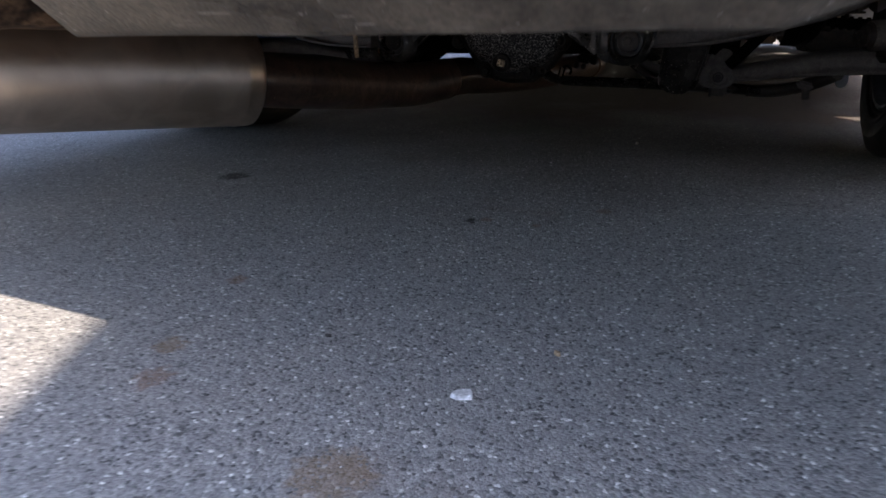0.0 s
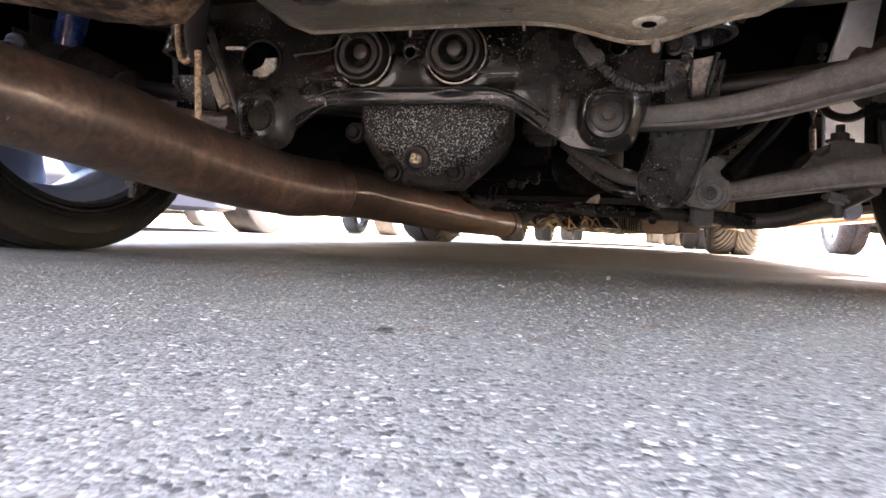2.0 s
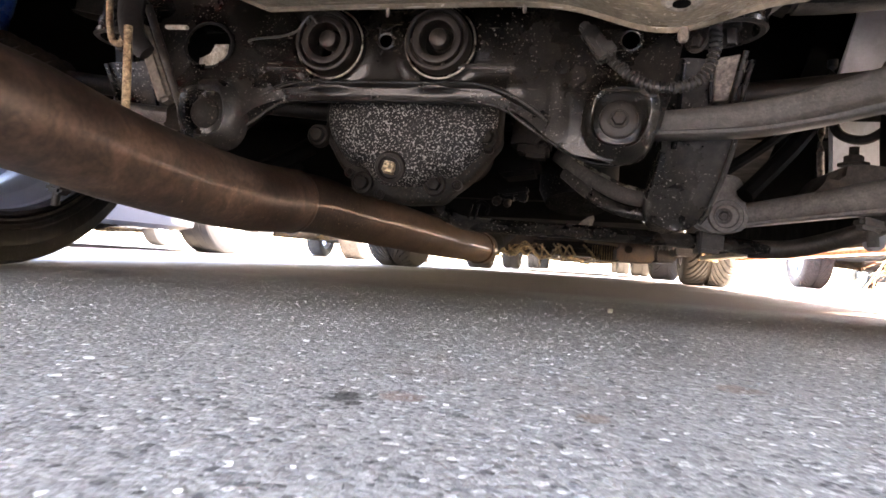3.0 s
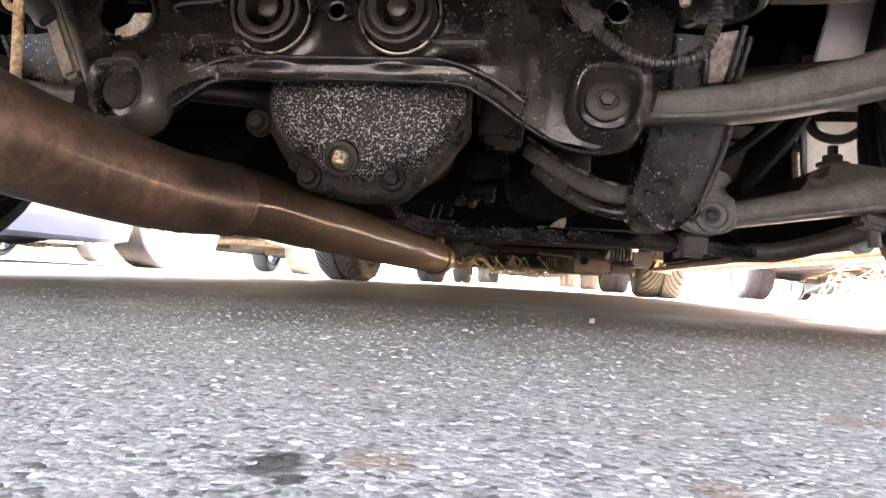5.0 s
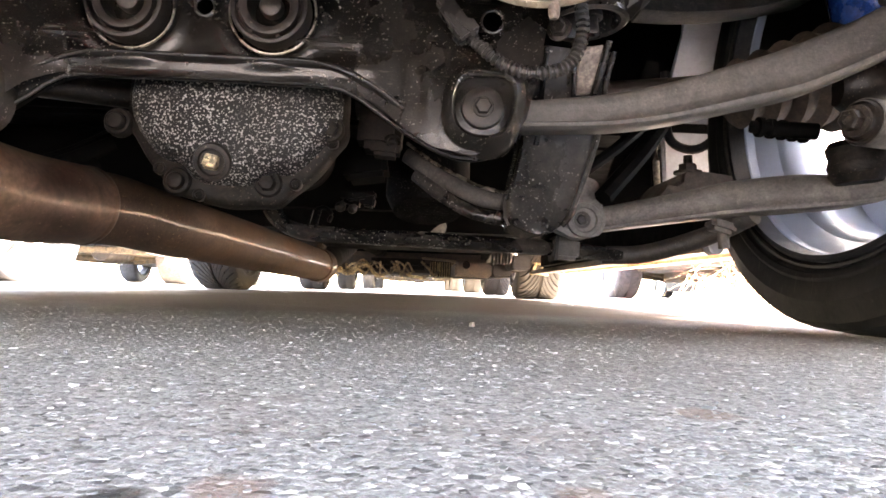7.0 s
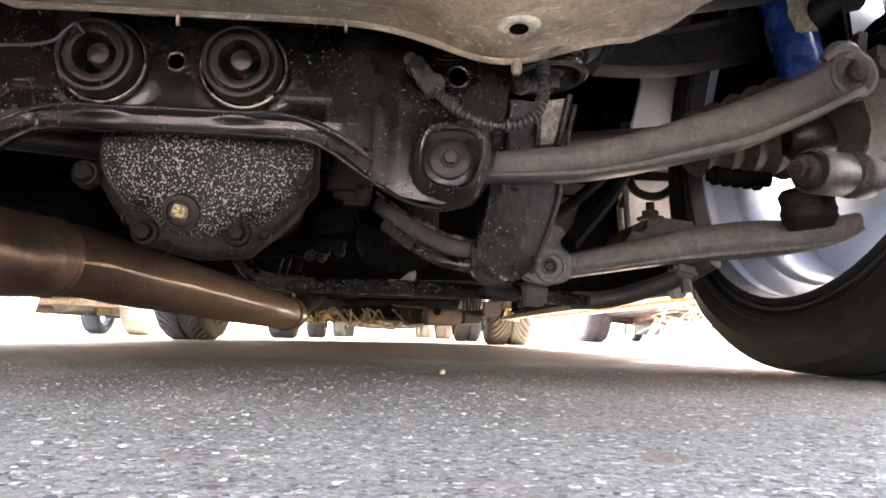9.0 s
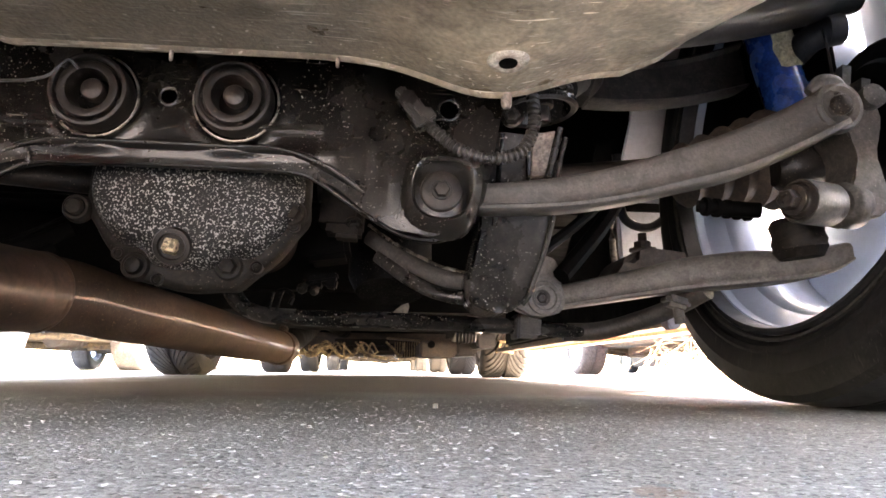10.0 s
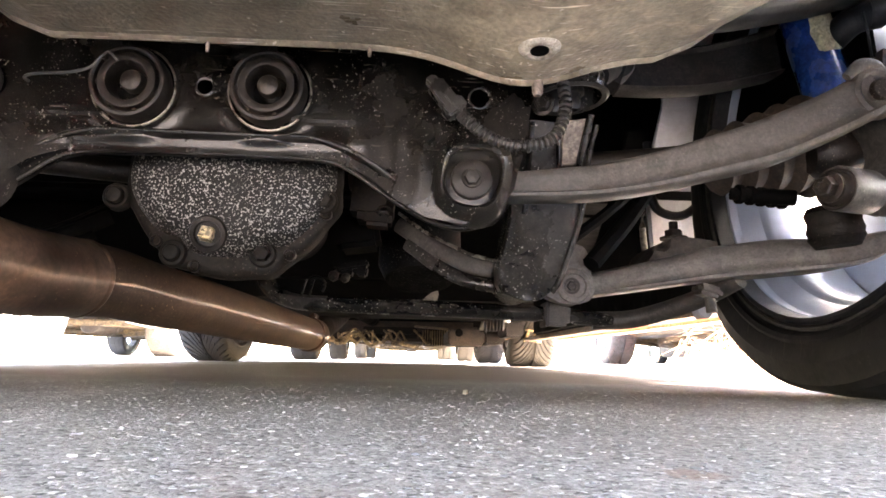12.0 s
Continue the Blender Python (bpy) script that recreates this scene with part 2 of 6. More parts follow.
# red paint lightened: bounce from the sunny ground is put into the colour
SUNLITSILL = mat("sunlit_red_sill_paint", (0.92, 0.5, 0.34), (0.85, 0.4, 0.25), rough=0.35, scale=8, bump=0.0)
# blue of the sky light through the wheel is put into this paint
ALLOYIN = mat("skylit_wheel_paint", (0.40, 0.46, 0.56), (0.37, 0.425, 0.52), rough=0.45, metal=0.0, scale=3, bump=0.0, grain=(0.97, 1.03), grunge=0.04)
PIPE = mat("heat_tinted_pipe", (0.058, 0.038, 0.0275), (0.034, 0.0222, 0.0163), rough=0.55, coat=0.28, metal=0.15, spec=0.15, scale=7, fine=300, bump=0.06, spots=(0.28, 0.2, 0.13), spot_scale=460, flakes=0.68, spot_big=8, spot_cover=0.42, grunge=0.2, rough_var=0.05)
STAINLESS = mat("brushed_stainless", (0.52, 0.435, 0.35), (0.40, 0.315, 0.24), rough=0.36, metal=0.9, scale=5.0, fine=1200, bump=0.003, rough_var=0.06, grain=(0.93, 1.05), grunge=0.12, mix=(0.3, 0.55))
BROWNDARK = mat("dark_brown_grimy_steel", (0.021, 0.0155, 0.0118), (0.009, 0.0068, 0.0053), rough=0.6, scale=40, spec=0.15, bump=0.3)
CASTGREY = mat("dusty_cast_alloy", (0.085, 0.077, 0.067), (0.048, 0.043, 0.037), rough=0.55, scale=26, fine=420, bump=0.3, metal=0.25, grunge=0.3, spots=(0.2, 0.18, 0.15), spot_scale=420, flakes=0.67, spot_big=14, spot_cover=0.46)
SEATIRON = mat("dusty_brown_iron", (0.075, 0.06, 0.047), (0.035, 0.028, 0.022), rough=0.65, scale=30, bump=0.3)
PIPE_DULL = mat("dull_heat_tinted_pipe", (0.108, 0.067, 0.047), (0.054, 0.0345, 0.0262), rough=0.46, coat=0.12, metal=0.4, scale=11, fine=240, bump=0.1, spots=(0.26, 0.19, 0.13), spot_scale=300, flakes=0.70, spot_big=9, spot_cover=0.5, grunge=0.35, rough_var=0.1)
# bright metal stands in for glints on the cup lips and brace edge
GLINTSTEEL = mat("glint_bright_steel", (0.34, 0.31, 0.27), (0.10, 0.08, 0.06), rough=0.3, metal=0.7, scale=60, bump=0.2)
BOLTDARK = mat("grimy_bolt_steel", (0.03, 0.0245, 0.02), (0.012, 0.0098, 0.008), rough=0.42, metal=0.3, scale=80, spots=(0.12, 0.1, 0.08), spot_scale=500, flakes=0.66, spot_big=30, spot_cover=0.45)
# near-black iron: shade beside the differential is put into its colour
CASTDARK = mat("dark_speckled_iron", (0.0025, 0.0023, 0.0021), (0.0012, 0.0011, 0.001), rough=0.6, spec=0.08, bump=0.5, scale=40, spots=(0.09, 0.085, 0.08), spot_scale=420, flakes=0.64, spot_big=18, spot_cover=0.4)
CAST = mat("corroded_cast_iron", (0.009, 0.008, 0.007), (0.004, 0.0036, 0.0032), rough=0.55, bump=0.7, scale=40, spots=(0.36, 0.345, 0.32), spot_scale=520, flakes=0.572, spot_big=17, spot_cover=0.32, spec=0.3)
RIMIRON = mat("grimy_brown_iron", (0.019, 0.0152, 0.0116), (0.007, 0.0057, 0.0045), rough=0.6, bump=0.5, scale=34, spec=0.2, spots=(0.12, 0.1, 0.078), spot_scale=420, flakes=0.66, spot_big=20, spot_cover=0.45)
IRON = mat("rusty_brown_iron", (0.021, 0.0153, 0.0112), (0.008, 0.006, 0.0046), rough=0.46, scale=30, bump=0.35, spec=0.35, spots=(0.1, 0.082, 0.064), spot_scale=420, flakes=0.66, spot_big=16, spot_cover=0.45)
RUST = mat("flaking_rust", (0.30, 0.19, 0.115), (0.035, 0.02, 0.013), rough=0.85, scale=42, fine=160, mix=(0.42, 0.6), bump=0.8, spots=(0.42, 0.36, 0.27), spot_scale=75, flakes=0.6, spot_big=16, spot_cover=0.45, dist=0.003)
UNDERSEAL = mat("underseal_paint", (0.190, 0.162, 0.120), (0.092, 0.077, 0.057), rough=0.36, scale=8, fine=260, bump=0.65, spots=(0.46, 0.42, 0.36), spot_scale=190, flakes=0.685, spot_big=10, spot_cover=0.46, dist=0.0015, scratch=(0.46, 0.42, 0.36), rough_var=0.18, grunge=0.26)
def sidelit_pan(m, centre, near, far, pale):
    """Brightens a set place on a painted pan: side light put into its colour."""
    nt, L = m.node_tree, m.node_tree.links
    b = nt.nodes["Principled BSDF"]
    src = b.inputs["Base Color"].links[0].from_socket
    co = nt.nodes.new("ShaderNodeTexCoord")
    d = nt.nodes.new("ShaderNodeVectorMath")
    d.operation = "DISTANCE"
    d.inputs[1].default_value = centre
    L.new(co.outputs["Object"], d.inputs[0])
    n = nt.nodes.new("ShaderNodeTexNoise")
    n.inputs["Scale"].default_value, n.inputs["Detail"].default_value = 14.0, 8.0
    L.new(co.outputs["Object"], n.inputs["Vector"])
    w = nt.nodes.new("ShaderNodeMath")
    w.operation = "MULTIPLY_ADD"
    w.inputs[1].default_value = 0.22
    L.new(n.outputs[0], w.inputs[0])
    L.new(d.outputs["Value"], w.inputs[2])
    r = nt.nodes.new("ShaderNodeMapRange")
    for k, v in zip((1, 2, 3, 4), (far + 0.11, near + 0.11, 0.0, 1.0)):
        r.inputs[k].default_value = v
    L.new(w.outputs[0], r.inputs[0])
    x = nt.nodes.new("ShaderNodeMix")
    x.data_type, x.blend_type = "RGBA", "MULTIPLY"
    x.inputs[7].default_value = (*pale, 1)
    L.new(r.outputs[0], x.inputs[0])
    L.new(src, x.inputs[6])
    L.new(x.outputs[2], b.inputs["Base Color"])


# light from the right on the sump, painted into the underseal colour
sidelit_pan(UNDERSEAL, (0.33, 1.30, 0.23), 0.07, 0.24, (2.6, 2.55, 2.45))
RUBBER = mat("tyre_rubber", (0.0115, 0.0102, 0.0092), (0.006, 0.0054, 0.0049), rough=0.62, scale=14, bump=0.2, spec=0.25, scratch=(0.035, 0.031, 0.028), grunge=0.4)
WORN_RUBBER = mat("dusty_tyre_rubber", (0.052, 0.046, 0.038), (0.03, 0.027, 0.0235), rough=0.8, scale=30, bump=0.15)
ALLOY = mat("silver_wheel_paint", (0.62, 0.64, 0.68), (0.5, 0.52, 0.56), rough=0.32, metal=0.35, scale=12, bump=0.03)
BLUE = mat("blue_painted_tube", (0.012, 0.06, 0.24), (0.008, 0.04, 0.17), rough=0.25, scale=30, bump=0.04, coat=0.4)
STICKER = mat("faded_sticker", (0.62, 0.60, 0.42), (0.50, 0.46, 0.28), rough=0.6, scale=45)
PLASTIC = mat("black_plastic", (0.02, 0.02, 0.021), (0.012, 0.012, 0.012), rough=0.45, scale=40, fine=500, bump=0.15, spec=0.35)
PANEL = mat("pale_grey_paint", (0.62, 0.65, 0.7), (0.56, 0.59, 0.64), rough=0.5, scale=14, grunge=0.06, grain=(0.95, 1.04))
BOLT = mat("dirty_bolt_steel", (0.05, 0.04, 0.032), (0.02, 0.0155, 0.0125), rough=0.45, metal=0.3, scale=80, spots=(0.16, 0.14, 0.11), spot_scale=500, flakes=0.64, spot_big=30, spot_cover=0.4)
BRASS = mat("bright_plug", (0.95, 0.8, 0.58), (0.85, 0.68, 0.44), rough=0.3, metal=0.6, scale=60)
RED = mat("red_car_paint", (0.55, 0.05, 0.03), (0.48, 0.04, 0.025), rough=0.25, scale=8, bump=0.0, coat=0.8)
SILVER = mat("silver_blue_car_paint", (0.058, 0.067, 0.080), (0.054, 0.062, 0.075), rough=0.4, metal=0.1, scale=4, bump=0.0, coat=0.15, grunge=0.03, grain=(0.97, 1.03))
WHITEP = mat("white_car_paint", (0.75, 0.75, 0.74), (0.7, 0.7, 0.69), rough=0.3, scale=8, bump=0.0, coat=0.7)
GREYP = mat("dark_grey_car_paint", (0.07, 0.075, 0.085), (0.06, 0.064, 0.072), rough=0.3, scale=8, bump=0.0, coat=0.7)
# near-black paint carries the shade on the far car's side
SHADEDP = mat("shaded_car_paint", (0.007, 0.0045, 0.0035), (0.005, 0.0032, 0.0026), rough=0.6, scale=8, bump=0.0, spec=0.06)
TANFLOOR = mat("dusty_underbody", (0.125, 0.094, 0.054), (0.035, 0.026, 0.016), rough=0.65, scale=26, bump=0.4, grunge=0.5)
LINE = mat("white_road_paint", (0.72, 0.72, 0.7), (0.5, 0.5, 0.49), rough=0.7, scale=40, bump=0.4)
STRAW = mat("dry_straw", (0.78, 0.68, 0.46), (0.56, 0.46, 0.27), rough=0.7, scale=30, bump=0.0)
EARTH = mat("dry_earth", (0.5, 0.42, 0.3), (0.36, 0.29, 0.2), rough=0.9, scale=9, fine=120, bump=0.6, dist=0.004)
LEAFM = mat("dry_leaf", (0.4, 0.29, 0.19), (0.3, 0.2, 0.12), rough=0.7, scale=90)
PALE = mat("pale_chip", (0.72, 0.72, 0.74), (0.6, 0.6, 0.62), rough=0.5, scale=60)
OILY = mat("black_oil_spot", (0.008, 0.008, 0.008), (0.006, 0.006, 0.006), rough=0.35, scale=60)
GLASS = bpy.data.materials.new("tinted_glass")
GLASS.use_nodes = True
g_ = GLASS.node_tree.nodes["Principled BSDF"]
g_.inputs["Base Color"].default_value = (0.02, 0.025, 0.03, 1)
g_.inputs["Roughness"].default_value = 0.05
WALLP = mat("pale_render", (0.62, 0.6, 0.55), (0.5, 0.48, 0.44), rough=0.85, scale=6, fine=90, bump=0.5)
# kept dark so that the added rear wall throws back little light
WALLDARK = mat("dark_blocker_render", (0.16, 0.15, 0.135), (0.1, 0.095, 0.086), rough=0.9, scale=5, fine=90, bump=0.5)
GUSSET = mat("pale_scuffed_steel", (0.24, 0.2, 0.165), (0.09, 0.07, 0.056), rough=0.5, scale=70, bump=0.5, grunge=0.45)
# dusty paint, lightened further to make up for weak light on the left
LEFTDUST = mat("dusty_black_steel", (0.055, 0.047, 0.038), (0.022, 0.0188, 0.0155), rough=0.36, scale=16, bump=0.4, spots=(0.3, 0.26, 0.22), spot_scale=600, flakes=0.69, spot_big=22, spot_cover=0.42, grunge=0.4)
GREYRUBBER = mat("blue_grey_tyre_rubber", (0.0115, 0.013, 0.0165), (0.008, 0.009, 0.0115), rough=0.7, scale=12, bump=0.1, grunge=0.1)
PALERUBBER = mat("pale_tyre_rubber", (0.085, 0.077, 0.07), (0.055, 0.05, 0.046), rough=0.8, scale=14, bump=0.1)
LAMPRED = mat("red_lamp_lens", (0.35, 0.01, 0.01), rough=0.15, scale=20, bump=0, coat=0.6)


# ---- shapes ----
def part(name, bm, material, parent=None, label="", smooth=True, flat_angle=40):
    me = bpy.data.meshes.new(name)
    bmesh.ops.recalc_face_normals(bm, faces=bm.faces)
    bm.to_mesh(me)
    bm.free()
    me.materials.append(material)
    if smooth:
        me.polygons.foreach_set("use_smooth", [True] * len(me.polygons))
        me.set_sharp_from_angle(angle=radians(flat_angle))
    ob = new(name, me)
    while parent and parent.parent and parent.parent.parent:
        parent = parent.parent
    if parent:
        ob.parent = parent
    if label:
        ob["label"] = label
    return ob


def V(*a):
    return Vector(a)


def frame_of(d):
    d = Vector(d).normalized()
    return d.to_track_quat("Z", "Y").to_matrix().to_4x4()


def smooth_path(pts, n):
    """A smooth line through the points (Catmull-Rom), n steps a stretch."""
    P = [Vector(p) for p in pts]
    P = [P[0] * 2 - P[1]] + P + [P[-1] * 2 - P[-2]]
    out = []
    for i in range(1, len(P) - 2):
        a, b, c, d = P[i - 1:i + 3]
        for k in range(n):
            t = k / n
            out.append(0.5 * ((2 * b) + (c - a) * t + (2 * a - 5 * b + 4 * c - d) * t * t + (3 * b - a - 3 * c + d) * t ** 3))
    out.append(P[-2])
    return out


def tube(bm, pts, radii, seg=16, steps=6, flat=1.0, up=(0, 0, 1), caps=True):
    """A round (or, with flat, oval) bar along a smooth line; radii at the given points."""
    path = smooth_path(pts, steps)
    if not isinstance(radii, (list, tuple)):
        radii = [radii] * len(pts)
    m = len(path)
    rings = []
    for i, p in enumerate(path):
        s = i / (m - 1) * (len(pts) - 1)
        k = min(int(s), len(pts) - 2)
        r = radii[k] + (radii[k + 1] - radii[k]) * (s - k)
        d = (path[min(i + 1, m - 1)] - path[max(i - 1, 0)]).normalized()
        side = d.cross(Vector(up))
        side = side.normalized() if side.length > 1e-4 else Vector((1, 0, 0))
        top = side.cross(d)
        rings.append([bm.verts.new(p + side * math.cos(a) * r * flat + top * math.sin(a) * r) for a in (2 * math.pi * j / seg for j in range(seg))])
    for a, b in zip(rings, rings[1:]):
        for j in range(seg):
            bm.faces.new((a[j], a[(j + 1) % seg], b[(j + 1) % seg], b[j]))
    if caps:
        bm.faces.new(rings[0][::-1])
        bm.faces.new(rings[-1])
    return bm


def lathe(bm, profile, at, axis, seg=32, closed=False):
    """Turns a profile of (radius, height along the axis) round the axis through at."""
    M = Matrix.Translation(at) @ frame_of(axis)
    rings = []
    for r, h in profile:
        if r < 1e-5:
            rings.append([bm.verts.new(M @ V(0, 0, h))])
        else:
            rings.append([bm.verts.new(M @ V(r * math.cos(2 * math.pi * j / seg), r * math.sin(2 * math.pi * j / seg), h)) for j in range(seg)])
    pairs = list(zip(rings, rings[1:]))
    if closed:
        pairs.append((rings[-1], rings[0]))
    for a, b in pairs:
        for j in range(seg):
            k = (j + 1) % seg
            if len(a) == 1 and len(b) == 1:
                continue
            if len(a) == 1:
                bm.faces.new((a[0], b[k], b[j]))
            elif len(b) == 1:
                bm.faces.new((a[j], a[k], b[0]))
            else:
                bm.faces.new((a[j], a[k], b[k], b[j]))
    return bm


def box(bm, centre, size, rot=(0, 0, 0), bevel=0.004):
    got = bmesh.ops.create_cube(bm, size=1.0)["verts"]
    M = pose(*centre, *rot) @ Matrix.Diagonal((*size, 1))
    bmesh.ops.transform(bm, matrix=M, verts=got)
    if bevel:
        es = {e for v in got for e in v.link_edges}
        bmesh.ops.bevel(bm, geom=list(es), offset=bevel, segments=2, affect="EDGES")
    return bm


def plate(bm, outline, y0, y1, bevel=0.004, tilt=None):
    """A pressed plate: an outline in x and z, from y0 (towards the rear) to y1, with its rear edge rounded."""
    a = [bm.verts.new((x, y0, z)) for x, z in outline]
    b = [bm.verts.new((x, y1, z)) for x, z in outline]
    n = len(a)
    front = bm.faces.new(a)
    bm.faces.new(b[::-1])
    for i in range(n):
        bm.faces.new((a[i], b[i], b[(i + 1) % n], a[(i + 1) % n]))
    if bevel:
        bmesh.ops.bevel(bm, geom=list(front.edges), offset=bevel, segments=3, affect="EDGES")
    return bm


def round_outline(pts, n=3):
    """Corner-rounded closed outline (Chaikin)."""
    for _ in range(n):
        out = []
        for i, p in enumerate(pts):
            q = pts[(i + 1) % len(pts)]
            out += [(p[0] * 0.75 + q[0] * 0.25, p[1] * 0.75 + q[1] * 0.25), (p[0] * 0.25 + q[0] * 0.75, p[1] * 0.25 + q[1] * 0.75)]
        pts = out
    return pts


def hexbolt(bm, at, axis, r, h, washer=1.45):
    """A hexagon head on a washer."""
    lathe(bm, [(0, 0), (r * washer, 0), (r * washer, h * 0.25), (r * 1.02, h * 0.3)], at, axis, 20)
    lathe(bm, [(r, h * 0.25), (r, h * 0.9), (r * 0.85, h), (r * 0.5, h), (r * 0.45, h * 0.8), (0, h * 0.8)], at, axis, 6)
    return bm


# ---- wheels ----
def tyre_profile(r, w, bead, groove=0.007):
    h = w / 2
    out = [(bead, h * 0.80), (bead + 0.006, h * 0.9), (bead + (r - bead) * 0.3, h * 1.0), (bead + (r - bead) * 0.6, h * 1.02), (r - 0.022, h * 0.99), (r - 0.008, h * 0.94), (r - 0.002, h * 0.86)]
    tread = []
    for c in (0.5, 0.0, -0.5):
        tread += [(r, h * (c + 0.06)), (r - groove, h * (c + 0.05)), (r - groove, h * (c - 0.05)), (r, h * (c - 0.06))]
    return out + tread + [(a, -b) for a, b in reversed(out)] + [(bead - 0.004, -h * 0.7), (bead - 0.004, h * 0.7)]


def tread_lugs(bm, r, w, n):
    """Slanted bars across both shoulders, as a directional tread has."""
    h = w / 2
    for i in range(n):
        for s in (-1, 1):
            a0 = 2 * math.pi * (i + (0.5 if s > 0 else 0)) / n
            grid = []
            for k in range(9):
                u = k / 8
                z = s * h * (0.08 + 0.88 * u)
                a = a0 + 0.52 * (1 - (1 - u) ** 1.9)
                half = math.pi / n * 0.80
                rr = r + 0.0065 - (0.016 * max(0, u - 0.8) / 0.2)
                grid.append([bm.verts.new((q * math.cos(b), q * math.sin(b), z)) for b, q in ((a - half, rr - 0.01), (a - half * 0.85, rr), (a + half * 0.85, rr), (a + half, rr - 0.01))])
            for g, k in zip(grid, grid[1:]):
                for j in range(3):
                    bm.faces.new((g[j], g[j + 1], k[j + 1], k[j]))


def make_wheel(parent, centre, side, r=0.31, w=0.21, bead=0.218, rubber=None, spokes=5, lugs=True, turn=0.0, cap=ALLOY, disc=True, broad=1.0, camber=0.0):
    """Wheel with its axle along x; side +1: its outer face looks to +x."""
    hub = new("wheel")
    hub.parent = parent
    hub.matrix_basis = Matrix.Translation(centre) @ Matrix.Rotation(radians(turn), 4, "Z") @ Matrix.Rotation(radians(camber * side), 4, "Y") @ Matrix.Rotation(radians(90 * side), 4, "Y")
    rubber = rubber or RUBBER
    bm = lathe(bmesh.new(), tyre_profile(r - (0.0065 if lugs else 0), w, bead, 0.007 if lugs else 0.0012), (0, 0, 0), (0, 0, 1), 72, closed=True)
    tyre = part("tyre", bm, rubber, hub, flat_angle=30)
    if lugs:
        bm = bmesh.new()
        tread_lugs(bm, r - 0.0065, w, 44)
        tagged(part("tread_pattern", bm, rubber, tyre, flat_angle=30), kind="stuff")
    h = w / 2
    prof = [(bead - 0.003, -h * 0.78), (bead - 0.007, -h * 0.74), (bead - 0.0075, -h * 0.56), (bead - 0.012, -h * 0.50), (bead - 0.0255, -h * 0.40), (bead - 0.030, -h * 0.34), (bead - 0.032, -h * 0.1), (bead - 0.02, h * 0.25), (bead - 0.014, h * 0.7), (bead, h * 0.84), (bead + 0.007, h * 0.86), (bead + 0.005, h * 0.78), (bead - 0.006, h * 0.6), (bead - 0.012, h * 0.2), (bead - 0.026, -h * 0.1), (bead - 0.022, -h * 0.45), (bead + 0.001, -h * 0.74)]
    rim = part("rim", lathe(bmesh.new(), prof, (0, 0, 0), (0, 0, 1), 72, closed=True), cap, hub, "silver alloy rim")
    part("rim_edge", lathe(bmesh.new(), [(bead + 0.003, -h * 0.76), (bead + 0.003, -h * 0.945), (bead, -h * 0.965), (bead - 0.004, -h * 0.955), (bead - 0.006, -h * 0.76)], (0, 0, 0), (0, 0, 1), 72, closed=True), PLASTIC, rim, "dark dirty rim edge")
    part("bead_line", lathe(bmesh.new(), [(bead + 0.0065, -h * 0.85), (bead + 0.0065, -h * 0.962), (bead + 0.0095, -h * 0.966), (bead + 0.010, -h * 0.85)], (0, 0, 0), (0, 0, 1), 72, closed=True), WORN_RUBBER, tyre, "pale line on the tyre bead")
    part("bead_ridge", lathe(bmesh.new(), [(bead + 0.013, -h * 0.9), (bead + 0.015, -h * 1.0), (bead + 0.020, -h * 1.015), (bead + 0.026, -h * 0.99)], (0, 0, 0), (0, 0, 1), 72, closed=True), rubber, tyre)
    for i in range(spokes):
        a = 2 * math.pi * i / spokes + (0.3 if broad == 1 else 0.75)
        bm = bmesh.new()
        c, s = math.cos(a), math.sin(a)
        tube(bm, [(0.04 * c, 0.04 * s, h * 0.45), (0.12 * c, 0.12 * s, h * 0.6), ((bead - 0.016) * c, (bead - 0.016) * s, h * 0.62)], [0.03 * broad, 0.034 * broad, 0.05 * broad], 12, 4, 0.4 / broad, up=(-s, c, 0))
        part("spoke", bm, cap, rim)
    part("hub_cap", lathe(bmesh.new(), [(0, h * 0.7), (0.03, h * 0.7), (0.055, h * 0.62), (0.06, h * 0.3), (0, h * 0.3)], (0, 0, 0), (0, 0, 1), 24), cap, rim)
    if broad > 1:
        bm = lathe(bmesh.new(), [(0, h * 0.02), (0.060, h * 0.02), (0.066, h * 0.08), (0.086, h * 0.10), (0.089, h * 0.13), (0.089, h * 0.22), (0.06, h * 0.25), (0, h * 0.25)], (0, 0, 0), (0, 0, 1), 48)
        part("brake_shield", bm, DARK, hub, "black brake backing shield")
        guard = bmesh.new()
        strip = [[guard.verts.new((-side * q * math.sin(radians(d)), q * math.cos(radians(d)), -h * zf)) for q, zf in ((0.05, 0.30), (0.2425, 0.66), (0.2425, 0.62), (0.05, 0.26))] for d in range(-8, 95, 6)]
        for a, b in zip(strip, strip[1:]):
            for k in range(4):
                guard.faces.new((a[k], a[(k + 1) % 4], b[(k + 1) % 4], b[k]))
        guard.faces.new(strip[0]), guard.faces.new(strip[-1][::-1])
        part("splash_guard", guard, DARK, hub, "black splash guard")
    if disc:
        part("brake_disc", lathe(bmesh.new(), [(0, -h * 0.05), (0.05, -h * 0.05), (0.07, -h * 0.12), (0.108, -h * 0.12), (0.11, h * 0.0), (0.07, h * 0.02), (0.06, h * 0.25), (0, h * 0.25)], (0, 0, 0), (0, 0, 1), 40), IRON, hub)
    return hub


